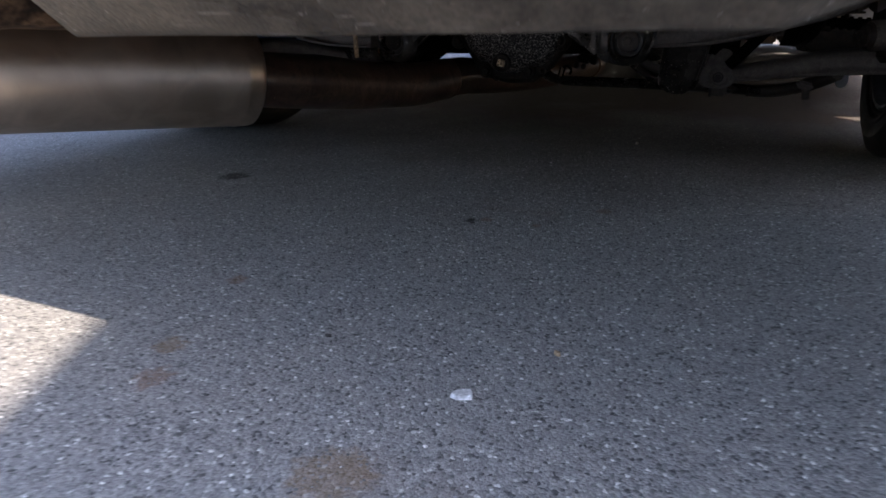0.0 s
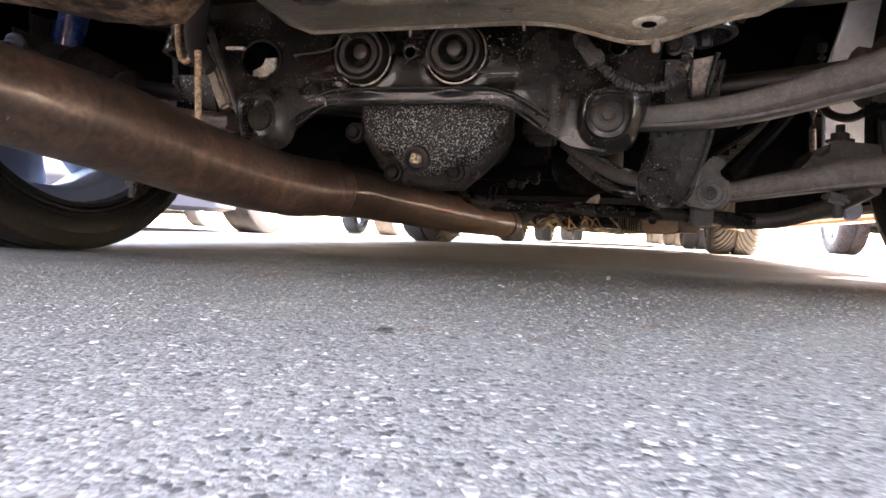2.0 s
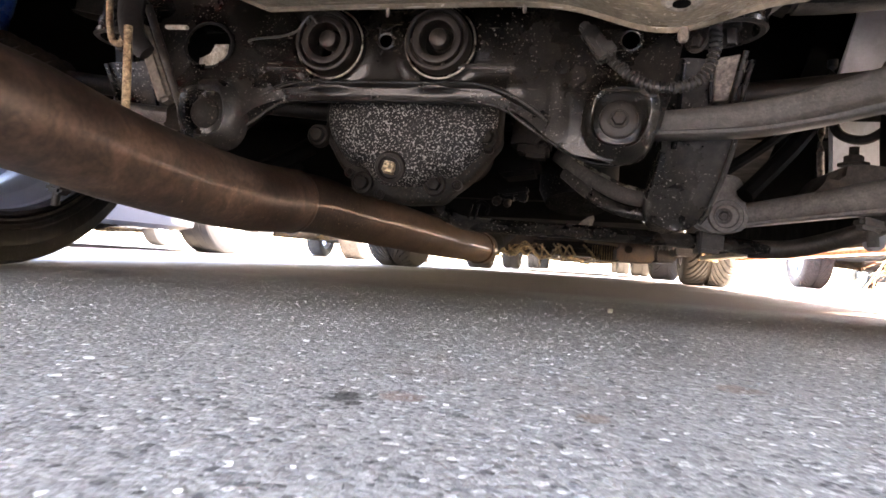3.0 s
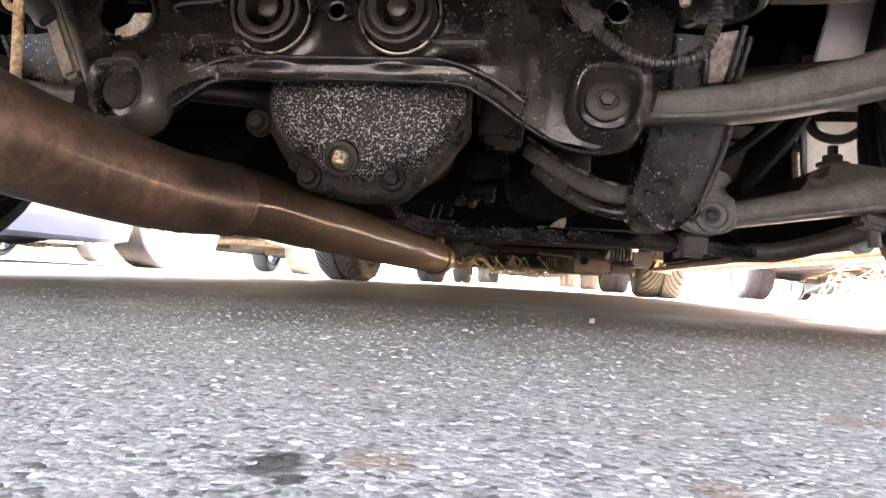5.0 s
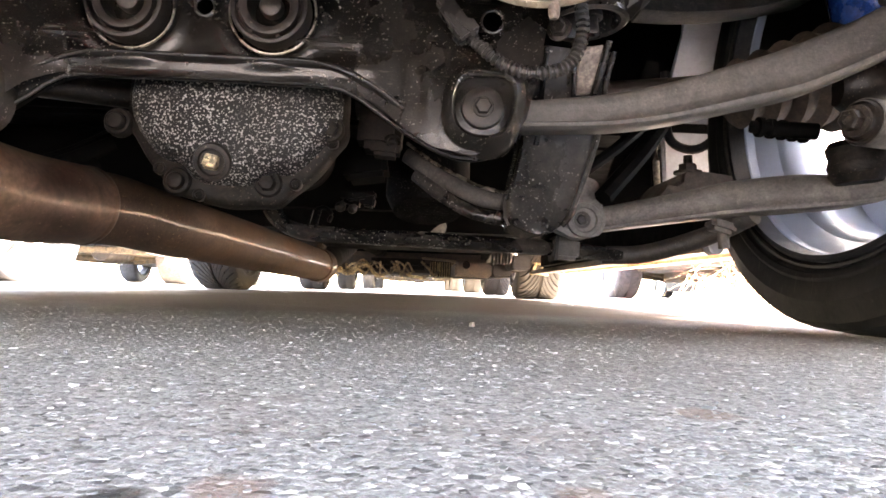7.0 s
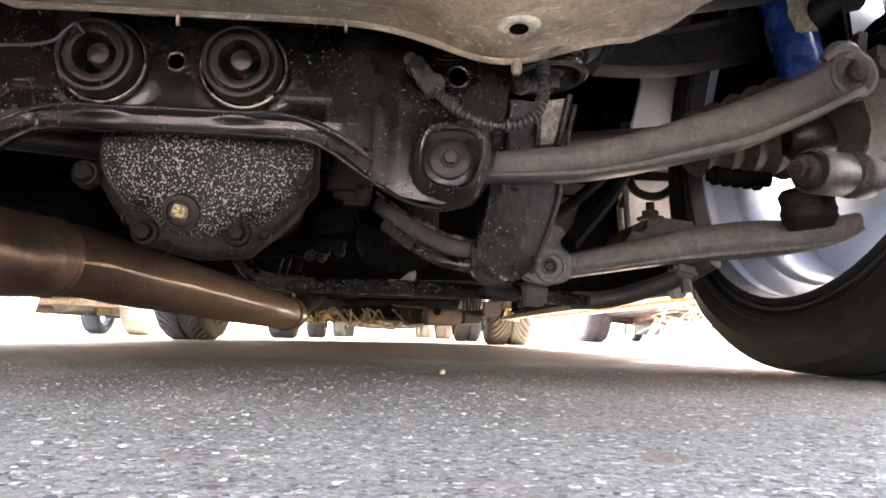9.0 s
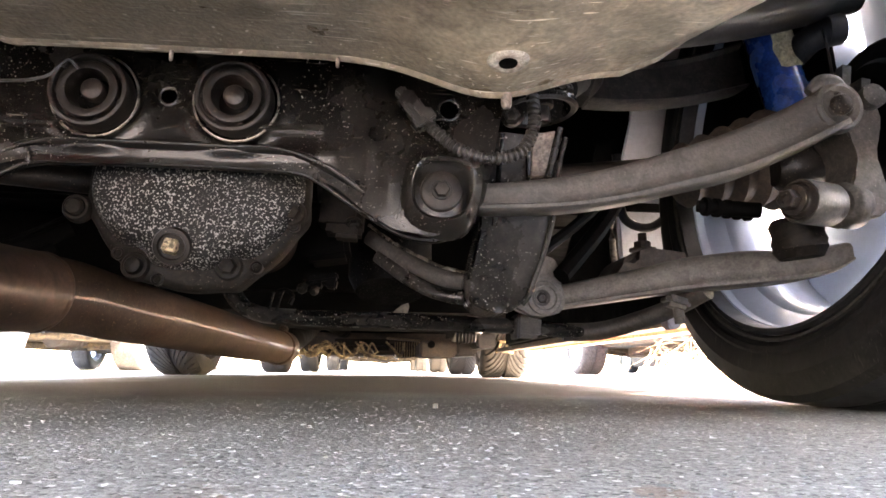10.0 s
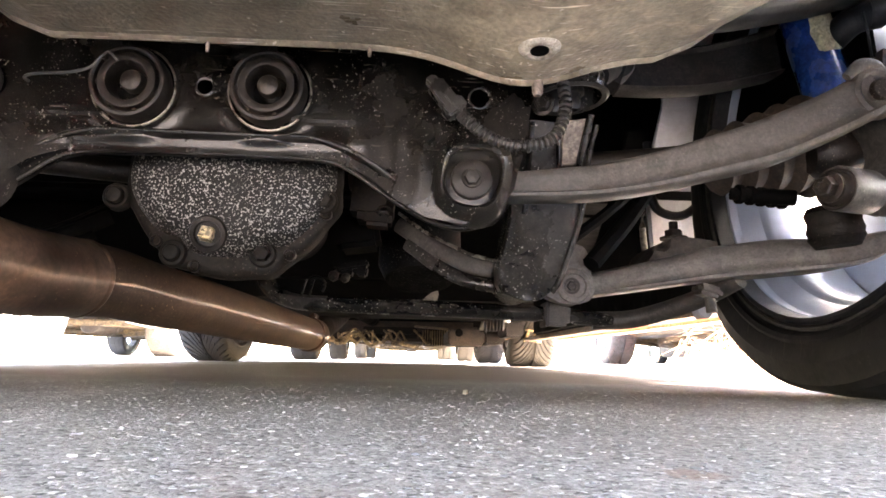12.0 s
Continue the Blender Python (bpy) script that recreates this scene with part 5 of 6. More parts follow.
def differential():
    df = new("differential")
    df.parent = car
    cx, cz = 0.010, 0.207
    bm = lathe(bmesh.new(), [(0, 0), (0.09, 0.0), (0.097, 0.01), (0.097, 0.028), (0.09, 0.034), (0.07, 0.12), (0.05, 0.3), (0, 0.3)], (cx, 1.560, cz), (0, 1, 0.02), 40)
    part("housing", bm, DARK, df, "cast differential housing, near-black for the shade behind its cover")
    bolts = ((-0.041, 0.1255), (0.0415, 0.1265), (0.096, 0.179), (-0.0975, 0.178), (0.088, 0.232), (-0.07, 0.235))
    angles = [math.atan2(z - cz, x - cx) for x, z in bolts]

    def near_bolt(a, width):
        return max(math.exp(-(((a - b + math.pi) % (2 * math.pi) - math.pi) / width) ** 2) for b in angles)

    bm = bmesh.new()
    seg = 96
    rings = []
    for f, h in ((1.03, 0.010), (1.0, 0.0165), (0.965, 0.0215), (0.9, 0.0255), (0.74, 0.0285), (0.5, 0.0305), (0.25, 0.0315), (0.08, 0.032)):
        ring = []
        for k in range(seg):
            a = 2 * math.pi * k / seg
            lobe = 1 - (0.10 * near_bolt(a, 0.13) * (math.sin(a) < -0.5) + 0.012 * math.sin(a * 7)) * min(1.0, max(0.0, (f - 0.4) / 0.5))
            x, z = cx + 0.0945 * f * lobe * math.cos(a), cz + 0.0835 * f * lobe * math.sin(a)
            swell = 0.0035 * math.exp(-((x - 0.05) / 0.03) ** 2 - ((z - 0.18) / 0.05) ** 2) + 0.0025 * math.exp(-((x + 0.03) / 0.025) ** 2 - ((z - 0.17) / 0.06) ** 2)
            ring.append(bm.verts.new((x, 1.566 - h - swell, z)))
        rings.append(ring)
    for a, b in zip(rings, rings[1:]):
        for k in range(seg):
            bm.faces.new((a[k], a[(k + 1) % seg], b[(k + 1) % seg], b[k]))
    bm.faces.new(rings[-1])
    part("cover", bm, CAST, df, "cast cover with flaking white corrosion", flat_angle=60)
    bm = bmesh.new()
    rings = []
    for r, h in ((0.107, -0.012), (0.107, 0.006), (0.1045, 0.0105), (0.098, 0.0125), (0.084, 0.0125), (0.076, 0.010)):
        ring = []
        for k in range(120):
            a = 2 * math.pi * k / 120
            rr = r + 0.005 * near_bolt(a, 0.12) * (r > 0.09)
            ring.append(bm.verts.new((cx + rr * math.cos(a) * 0.945, 1.566 - h, cz + rr * math.sin(a) * 0.965)))
        rings.append(ring)
    for a, b in zip(rings, rings[1:]):
        for k in range(120):
            bm.faces.new((a[k], a[(k + 1) % 120], b[(k + 1) % 120], b[k]))
    rim = part("cover_rim", bm, RIMIRON, df, "dark rusty rim", flat_angle=50)
    for x, z in bolts:
        bm = lathe(bmesh.new(), [(0.0135, -0.004), (0.0128, 0.004), (0.0112, 0.0062), (0.009, 0.0064)], (x, 1.556, z), (0, -1, 0), 24)
        part("bolt_boss", bm, RIMIRON, rim)
        bm = lathe(bmesh.new(), [(0.0078, 0), (0.0078, 0.0045), (0.0066, 0.0062), (0.0035, 0.0068), (0, 0.0068)], (x, 1.5505, z), (0, -1, 0), 6 if x > 0 else 18)
        part("cover_bolt", bm, RIMIRON, rim)
    for a in (-0.42, -0.95, -1.9, -2.35):
        bm = lathe(bmesh.new(), [(0.006, -0.004), (0.0058, 0.002), (0.0048, 0.003), (0.0036, 0.002), (0.0034, -0.006), (0, -0.006)], (cx + 0.0965 * math.cos(a), 1.5545, cz + 0.0985 * math.sin(a)), (0, -1, 0), 16)
        part("rim_hole", bm, IRON, rim)
    bm = lathe(bmesh.new(), [(0.0178, -0.008), (0.0176, 0.003), (0.0162, 0.0058), (0.0125, 0.0062), (0.0112, 0.0040), (0.0, 0.0036)], (-0.0055, 1.541, 0.1425), (0, -1, -0.3), 32)
    boss = part("plug_boss", bm, IRON, df)
    bm = box(bmesh.new(), (-0.0055, 1.534, 0.1408), (0.0116, 0.010, 0.0116), (-18, 10, 0), 0.0008)
    part("square_plug", bm, BRASS, boss, "bright square drain plug")
    # dark blocks and fittings beside the housing
    bm = bmesh.new()
    box(bm, (0.138, 1.64, 0.212), (0.046, 0.05, 0.07), (0, 4, 0), 0.008)
    box(bm, (0.143, 1.63, 0.178), (0.03, 0.03, 0.016), (0, 4, 0), 0.004)
    block = part("bracket_block", bm, BROWNDARK, df, "dark brown bracket block")
    part("block_bolt", hexbolt(bmesh.new(), (0.150, 1.618, 0.186), (0, -0.6, -0.8), 0.006, 0.007), BOLTDARK, block)
    bm = bmesh.new()
    box(bm, (0.118, 1.70, 0.168), (0.05, 0.06, 0.024), (0, -8, 0), 0.006)
    box(bm, (0.102, 1.72, 0.138), (0.028, 0.03, 0.016), (0, 12, 0), 0.005)
    part("valve_body", bm, DARK, df)
    bm = lathe(bmesh.new(), [(0, 0), (0.045, 0), (0.055, 0.02), (0.055, 0.1), (0.04, 0.13), (0, 0.13)], (0.19, 1.8, 0.135), (0, 0.3, 1), 28)
    part("canister", bm, CASTDARK, df, "black speckled canister")
    for x, z, r in ((0.088, 0.1235, 0.0062), (0.102, 0.1215, 0.0055)):
        bm = lathe(bmesh.new(), [(0, 0), (r * 0.6, 0.0), (r, 0.003), (r, 0.007), (r * 0.6, 0.010), (r * 0.6, 0.018), (0, 0.018)], (x, 1.700, z), (0.2, 0.9, 0.5), 8)
        part("pipe_fitting", bm, RIMIRON, df, "small grimy pipe fitting")
    bm = bmesh.new()
    box(bm, (0.112, 1.712, 0.1395), (0.034, 0.02, 0.008), (0, -10, 0), 0.002)
    box(bm, (0.122, 1.712, 0.133), (0.012, 0.02, 0.012), (0, 10, 0), 0.002)
    part("fitting_bracket", bm, CASTDARK, df)
    bm = bmesh.new()
    for x, h in ((0.055, 0.020), (0.064, 0.024)):
        box(bm, (x, 1.705, 0.112), (0.003, 0.004, h), (0, 14, 0), 0.0006)
    tube(bm, [(0.062, 1.705, 0.122), (0.071, 1.705, 0.124), (0.079, 1.706, 0.117), (0.076, 1.706, 0.108)], 0.0026, 8, 4)
    part("line_clip", bm, CASTDARK, df, "small dark line clip")
    part("heat_tab", plate(bmesh.new(), round_outline([(0.186, 0.096), (0.21, 0.096), (0.216, 0.118), (0.203, 0.114)], 1), 1.755, 1.759, 0.001), TANSTEEL, df, "pale metal tab")


def suspension(s):
    """The links, hub carrier, drive shaft, spring strut and hose on one side (s = 1 right, -1 left)."""
    su = new("suspension")
    su.parent = car
    x = lambda v: s * v
    # upper link: a pressed channel that rises to the hub
    bm = bmesh.new()
    mid = [(0.245, 1.497, 0.182), (0.273, 1.497, 0.183), (0.3365, 1.496, 0.1885), (0.387, 1.495, 0.198), (0.439, 1.493, 0.2125), (0.492, 1.49, 0.2285), (0.547, 1.486, 0.2525), (0.575, 1.483, 0.267), (0.589, 1.482, 0.274)]
    hh = [0.0115, 0.0128, 0.0152, 0.0168, 0.0186, 0.0208, 0.0208, 0.0212, 0.0205]
    rows = []
    path = smooth_path(mid, 6)
    for i, p in enumerate(path):
        t = i / (len(path) - 1) * (len(mid) - 1)
        k = min(int(t), len(mid) - 2)
        h = hh[k] + (hh[k + 1] - hh[k]) * (t - k)
        d = (path[min(i + 1, len(path) - 1)] - path[max(i - 1, 0)]).normalized()
        up = V(-d.z, 0, d.x)
        ring = []
        for u, dy in ((-1.0, -0.006), (-0.97, -0.0125), (-0.85, -0.0155), (-0.66, -0.0158), (-0.55, -0.0132), (-0.2, -0.0125), (0.3, -0.013), (0.7, -0.0132), (0.9, -0.0112), (0.98, -0.006), (1.0, 0.006), (0.8, 0.014), (-0.8, 0.016), (-1.0, 0.010)):
            q = p + up * (u * h) + V(0, dy, 0)
            ring.append(bm.verts.new((x(q.x), q.y, q.z)))
        rows.append(ring)
    n = len(rows[0])
    for a, b in zip(rows, rows[1:]):
        for k in range(n):
            bm.faces.new((a[k], a[(k + 1) % n], b[(k + 1) % n], b[k]))
    bm.faces.new(rows[0]), bm.faces.new(rows[-1][::-1])
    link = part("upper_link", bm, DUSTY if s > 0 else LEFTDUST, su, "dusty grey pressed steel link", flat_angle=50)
    bm = lathe(bmesh.new(), [(0, -0.014), (0.0215, -0.012), (0.024, -0.004), (0.024, 0.002), (0.0222, 0.0065), (0.0185, 0.0075), (0.0160, 0.0060), (0.0148, 0.0045), (0, 0.0045)], (x(0.589), 1.476, 0.274), (0, -1, 0), 40)
    eye = part("link_eye", bm, DUSTY, link)
    bm = lathe(bmesh.new(), [(0.0128, 0.0), (0.0126, 0.0015), (0.0098, 0.002), (0.0098, 0.0055), (0.0085, 0.0075), (0.005, 0.0084), (0, 0.0086)], (x(0.589), 1.4715, 0.274), (0, -1, 0), 24)
    part("eye_bolt", bm, BOLT, eye)
    bm = tube(bmesh.new(), [(x(0.563), 1.474, 0.287), (x(0.574), 1.473, 0.297), (x(0.588), 1.474, 0.2985), (x(0.598), 1.476, 0.294)], [0.004, 0.0065, 0.0065, 0.004], 10, 4)
    part("eye_lug", bm, DUSTY, eye)
    # lower arm with a raised spring seat and its bolt
    bm = bmesh.new()
    lift = 0.0 if s > 0 else 0.022
    mid = [(0.352, 1.675, 0.1125), (0.3939, 1.6621, 0.1197), (0.4617, 1.64, 0.1315), (0.502, 1.6252, 0.1387), (0.5568, 1.6031, 0.1435), (0.6037, 1.581, 0.1452), (0.6279, 1.5681, 0.1492), (0.6407, 1.56, 0.155)]
    hh = [0.0132, 0.0138, 0.0162, 0.0186, 0.0192, 0.0165, 0.0142, 0.0105]
    rows = []
    path = smooth_path(mid, 6)
    for i, p in enumerate(path):
        t = i / (len(path) - 1) * (len(mid) - 1)
        k = min(int(t), len(mid) - 2)
        h = hh[k] + (hh[k + 1] - hh[k]) * (t - k)
        ring = []
        for u, dy in ((-1.0, -0.012), (-0.97, -0.0185), (-0.88, -0.0225), (-0.7, -0.0232), (-0.58, -0.0212), (-0.2, -0.0208), (0.35, -0.0205), (0.7, -0.018), (0.9, -0.013), (1.0, -0.005), (1.0, 0.022), (-0.8, 0.024), (-1.0, 0.018)):
            ring.append(bm.verts.new((x(p.x), p.y + dy, p.z + u * h + lift)))
        rows.append(ring)
    n = len(rows[0])
    for a, b in zip(rows, rows[1:]):
        for k in range(n):
            bm.faces.new((a[k], a[(k + 1) % n], b[(k + 1) % n], b[k]))
    bm.faces.new(rows[0]), bm.faces.new(rows[-1][::-1])
    arm = part("lower_arm", bm, ARMSTEEL, su, "dusty grey lower control arm", flat_angle=50)
    bm = plate(bmesh.new(), round_outline([(x(0.4603), 0.1465), (x(0.4967), 0.1639), (x(0.5141), 0.1945), (x(0.5403), 0.2032), (x(0.5650), 0.2017), (x(0.6057), 0.1959), (x(0.6639), 0.1887), (x(0.6857), 0.1654), (x(0.5694), 0.1436)], 2), 1.80, 1.90, 0.012)
    seat = part("spring_seat", bm, SEATIRON, su, "dusty brown spring seat")
    bm = hexbolt(bmesh.new(), (x(0.5583), 1.8600, 0.2101), (0, 0, 1), 0.013, 0.014, 1.5)
    tube(bm, [(x(0.5583), 1.8600, 0.2181), (x(0.5583), 1.8600, 0.2361)], 0.0065, 10, 2)
    part("stud", bm, SEATIRON, seat)
    bm = lathe(bmesh.new(), [(0, -0.03), (0.0178, -0.03), (0.0195, -0.024), (0.0195, 0.012), (0.0178, 0.0155), (0.0137, 0.0160), (0.0125, 0.0143), (0, 0.0143)], (x(0.3561), 1.6530, 0.1134 + lift), (0, -1, 0), 32)
    eye = part("arm_bushing", bm, ARMSTEEL, arm)
    bm = hexbolt(bmesh.new(), (x(0.3536), 1.6390, 0.1134 + lift), (0, -1, 0), 0.006, 0.005, 1.5)
    part("pivot_bolt", bm, BOLTDARK, eye)
    bm = plate(bmesh.new(), round_outline([(x(0.3216), 0.0956 + lift), (x(0.3752), 0.0932 + lift), (x(0.3811), 0.1170 + lift), (x(0.3728), 0.1360 + lift), (x(0.3728), 0.1587 + lift), (x(0.3430), 0.1623 + lift), (x(0.3335), 0.1360 + lift), (x(0.3240), 0.1182 + lift)], 2), 1.640, 1.649, 0.003)
    part("pivot_ear", bm, ARMSTEEL, arm)
    bm = bmesh.new()
    box(bm, (x(0.485), 1.6, 0.107), (0.026, 0.024, 0.012), (0, 15, 0), 0.004)
    tube(bm, [(x(0.487), 1.6, 0.105), (x(0.489), 1.6, 0.085)], 0.0055, 10, 2)
    part("drop_stud", bm, GRIMEGREY, arm)
    if s > 0:
        bm = plate(bmesh.new(), round_outline([(0.536, 0.123), (0.553, 0.119), (0.560, 0.104), (0.556, 0.090), (0.543, 0.088), (0.537, 0.104)], 1), 1.745, 1.765, 0.002)
        part("roll_bar_drop_link", bm, PANEL, su, "pale drop link end")
    bm = tube(bmesh.new(), [(x(0.40), 1.73, 0.082 if s > 0 else 0.16), (x(0.45), 1.72, 0.085 if s > 0 else 0.16), (x(0.50), 1.67, 0.103 if s > 0 else 0.15), (x(0.53), 1.62, 0.124 if s > 0 else 0.14)], 0.011, 12)
    part("roll_bar_end", bm, GRIMEGREY, su)
    # hub carrier, ball joint and bushing
    bm = plate(bmesh.new(), round_outline([(x(u), w) for u, w in ((0.6060, 0.288), (0.6188, 0.299), (0.6396, 0.293), (0.6452, 0.266), (0.6332, 0.247), (0.6324, 0.226), (0.6436, 0.208), (0.6436, 0.186), (0.6284, 0.174), (0.6092, 0.178), (0.6028, 0.193), (0.6076, 0.212), (0.6172, 0.224), (0.6164, 0.244), (0.6044, 0.262))], 1), 1.488, 1.535, 0.002)
    box(bm, (x(0.675), 1.61, 0.31), (0.05, 0.13, 0.12), (0, 8, 0), 0.03)
    knuckle = part("hub_carrier", bm, CASTGREY, su, "cast grey hub carrier", flat_angle=50)
    bm = lathe(bmesh.new(), [(0, 0), (0.010, 0), (0.0115, 0.003), (0.0115, 0.012), (0, 0.013)], (x(0.628), 1.486, 0.287), (0, -1, 0.1), 24)
    part("carrier_lug", bm, CASTGREY, knuckle)
    along = (s * 0.93, 0.36, 0.03)
    bm = lathe(bmesh.new(), [(0.0150, 0.004), (0.0180, 0.0005), (0.0191, 0.0), (0.0200, 0.0025), (0.0200, 0.0405), (0.0190, 0.043), (0.0150, 0.043)], (x(0.547), 1.478, 0.186), along, 40)
    sleeve = part("carrier_bushing", bm, CASTGREY, knuckle, "grey bushing sleeve")
    bm = lathe(bmesh.new(), [(0.0182, 0.005), (0.0176, -0.001), (0.0165, -0.0035), (0.0150, 0.0), (0.0142, -0.004), (0.0115, -0.0065), (0.0095, -0.003), (0, -0.003)], (x(0.547), 1.478, 0.186), along, 36)
    part("bushing_rubber", bm, IRON, sleeve)
    bm = hexbolt(bmesh.new(), (x(0.542), 1.476, 0.1858), tuple(-c for c in along), 0.0092, 0.013, 1.45)
    part("bushing_bolt", bm, BOLT, sleeve)
    bm = lathe(bmesh.new(), [(0, -0.002), (0.016, -0.002), (0.0205, 0.002), (0.0215, 0.006), (0.0215, 0.020), (0.018, 0.026), (0, 0.026)], (x(0.600), 1.499, 0.1895), along, 32)
    part("carrier_boss", bm, CASTGREY, knuckle)
    bm = lathe(bmesh.new(), [(0, 0.0), (0.020, 0.0), (0.0225, 0.004), (0.0255, 0.009), (0.0245, 0.012), (0.0258, 0.016), (0.0246, 0.02), (0.0240, 0.024), (0.0252, 0.029), (0.0260, 0.034), (0.022, 0.04), (0, 0.042)], (x(0.594), 1.55, 0.148), (s * -0.1, 0, 1), 28)
    part("ball_joint_boot", bm, RIMIRON, knuckle, "brown rubber ball joint boot")
    bm = lathe(bmesh.new(), [(0, 0), (0.018, 0.002), (0.026, 0.012), (0.0275, 0.03), (0.024, 0.045), (0.014, 0.052), (0, 0.053)], (x(0.578), 1.565, 0.243), (s * 0.95, -0.1, 0.15), 28)
    part("inner_boss", bm, IRON, knuckle)
    bm = bmesh.new()
    tube(bm, [(x(0.50), 1.57, 0.203), (x(0.53), 1.565, 0.2), (x(0.56), 1.56, 0.198)], [0.006, 0.008, 0.008], 10, 3)
    for k in range(5):
        lathe(bm, [(0.005, 0), (0.0098, 0.001), (0.0098, 0.006), (0.005, 0.007)], (x(0.505 + 0.011 * k), 1.569, 0.2025 - 0.001 * k), (s, 0, 0), 14)
    part("sensor_lead", bm, DARK, knuckle)
    # drive shaft and its ribbed boot
    bm = tube(bmesh.new(), [(x(0.11), 1.64, 0.225), (x(0.3), 1.63, 0.24), (x(0.52), 1.615, 0.262), (x(0.66), 1.61, 0.3)], 0.013, 14)
    shaft = part("drive_shaft", bm, IRON, su)
    prof = [(0.014, 0.0)]
    for k in range(5):
        r0, r1 = 0.026 + 0.0052 * k, 0.0365 + 0.0050 * k
        prof += [(r0, 0.010 + 0.024 * k), (r1 - 0.004, 0.0145 + 0.024 * k), (r1, 0.020 + 0.024 * k), (r1 - 0.003, 0.027 + 0.024 * k)]
    prof += [(0.05, 0.136), (0.052, 0.14), (0.052, 0.17), (0, 0.17)]
    bm = lathe(bmesh.new(), prof, (x(0.49), 1.615, 0.245), (s * 0.97, -0.05, 0.2), 32)
    part("shaft_boot", bm, BROWNRUBBER, shaft, "brown ribbed rubber boot")
    # damper
    bm = lathe(bmesh.new(), [(0, 0), (0.021, 0.0), (0.0252, 0.006), (0.0258, 0.02), (0.0258, 0.21), (0.021, 0.214), (0.012, 0.215), (0.012, 0.30), (0, 0.30)], (x(0.654), 1.62, 0.29), (s * -0.23, 0.0, 1), 36)
    damper = part("damper", bm, BLUE, su, "blue painted damper tube")
    if s > 0:
        M = Matrix.Translation((0.654, 1.62, 0.29)) @ frame_of((-0.23, 0, 1))
        toward = M.to_3x3().inverted() @ V(0.1, -1, 0)
        mid = math.atan2(toward.y, toward.x)
        bm = bmesh.new()
        rows = []
        for h, j in ((0.0, 0.25), (0.003, 0.05), (0.014, 0.0), (0.024, -0.08), (0.032, 0.0), (0.044, 0.03), (0.051, 0.06), (0.054, 0.2)):
            rows.append([bm.verts.new(M @ V(0.0264 * math.cos(mid + a), 0.0264 * math.sin(mid + a), 0.088 + h)) for a in (-0.62 + j, -0.35, 0.0, 0.35, 0.68 - j)])
        for a, b in zip(rows, rows[1:]):
            for k in range(4):
                bm.faces.new((a[k], a[k + 1], b[k + 1], b[k]))
        bmesh.ops.solidify(bm, geom=bm.faces[:], thickness=0.0006)
        part("sticker", bm, STICKER, damper, "faded peeling sticker")
    bm = bmesh.new()
    tube(bm, [(x(0.645), 1.61, 0.395), (x(0.656), 1.59, 0.407), (x(0.674), 1.58, 0.413)], [0.016, 0.0155, 0.0165], 18, 4)
    lathe(bm, [(0.009, -0.004), (0.0175, -0.006), (0.0175, 0.008), (0.015, 0.012), (0.011, 0.010), (0.009, 0.006), (0, 0.006)], (x(0.674), 1.58, 0.413), (s, -0.3, 0.1), 24)
    mount = part("damper_bracket", bm, PLASTIC, su, "black damper bracket with a round end")
    part("bracket_wire", tube(bmesh.new(), [(x(0.652), 1.565, 0.405), (x(0.653), 1.562, 0.38), (x(0.655), 1.562, 0.35)], 0.0016, 6, 3), PLASTIC, mount)
    # upper arm of the rear, wide and dark
    bm = bmesh.new()
    rows = []
    for q, h, d in zip(smooth_path([(0.44, 1.73, 0.405), (0.50, 1.745, 0.414), (0.57, 1.75, 0.425), (0.64, 1.74, 0.44), (0.70, 1.70, 0.45)], 5), np.linspace(0.024, 0.034, 21), np.linspace(0, 1, 21)):
        ring = [(-1.05, 0.012), (-1.05, -0.006), (-0.95, -0.012), (-0.85, -0.006), (0.75, -0.004), (0.9, -0.012), (1.0, -0.01), (1.0, 0.02), (-1.0, 0.025)]
        rows.append([bm.verts.new((x(q.x), q.y + b, q.z + a * h)) for a, b in ring])
    for a, b in zip(rows, rows[1:]):
        for k in range(9):
            bm.faces.new((a[k], a[(k + 1) % 9], b[(k + 1) % 9], b[k]))
    bm.faces.new(rows[0]), bm.faces.new(rows[-1][::-1])
    lathe(bm, [(0, 0), (0.022, 0), (0.024, 0.003), (0.024, 0.05), (0, 0.05)], (x(0.43), 1.7, 0.405), (0, 1, 0.0), 20)
    part("upper_arm", bm, GRIMEGREY, su, "dull black pressed upper arm")
    at, up = (x(0.323), 1.515, 0.274), (s * -0.07, 0.03, 1)
    bm = lathe(bmesh.new(), [(0.0, 0.030), (0.020, 0.030), (0.0255, 0.026), (0.0275, 0.004), (0.0300, 0.0), (0.0345, -0.0012), (0.0368, 0.001), (0.0368, 0.0055), (0.0335, 0.008), (0.0315, 0.012), (0.0345, 0.0135), (0.0345, 0.018), (0.0312, 0.0195), (0.0312, 0.036), (0.02, 0.046), (0, 0.046)], at, up, 48)
    mount = part("arm_mount", bm, LEGPAINT, su, "black bushing cup with a worn rim")
    bm = lathe(bmesh.new(), [(0.0302, -0.0004), (0.0345, -0.0018), (0.0372, 0.0004), (0.0355, 0.0014)], at, up, 48, closed=True)
    part("mount_rim", bm, LEFTDUST, mount, "worn grey rim")
    bm = hexbolt(bmesh.new(), (x(0.325), 1.512, 0.282), tuple(-c for c in up), 0.0082, 0.020, 1.4)
    part("mount_bolt", bm, BOLTDARK, mount)
    bm = hexbolt(bmesh.new(), (x(0.296), 1.500, 0.262), (s * -0.35, -1, -0.1), 0.0078, 0.012, 1.35)
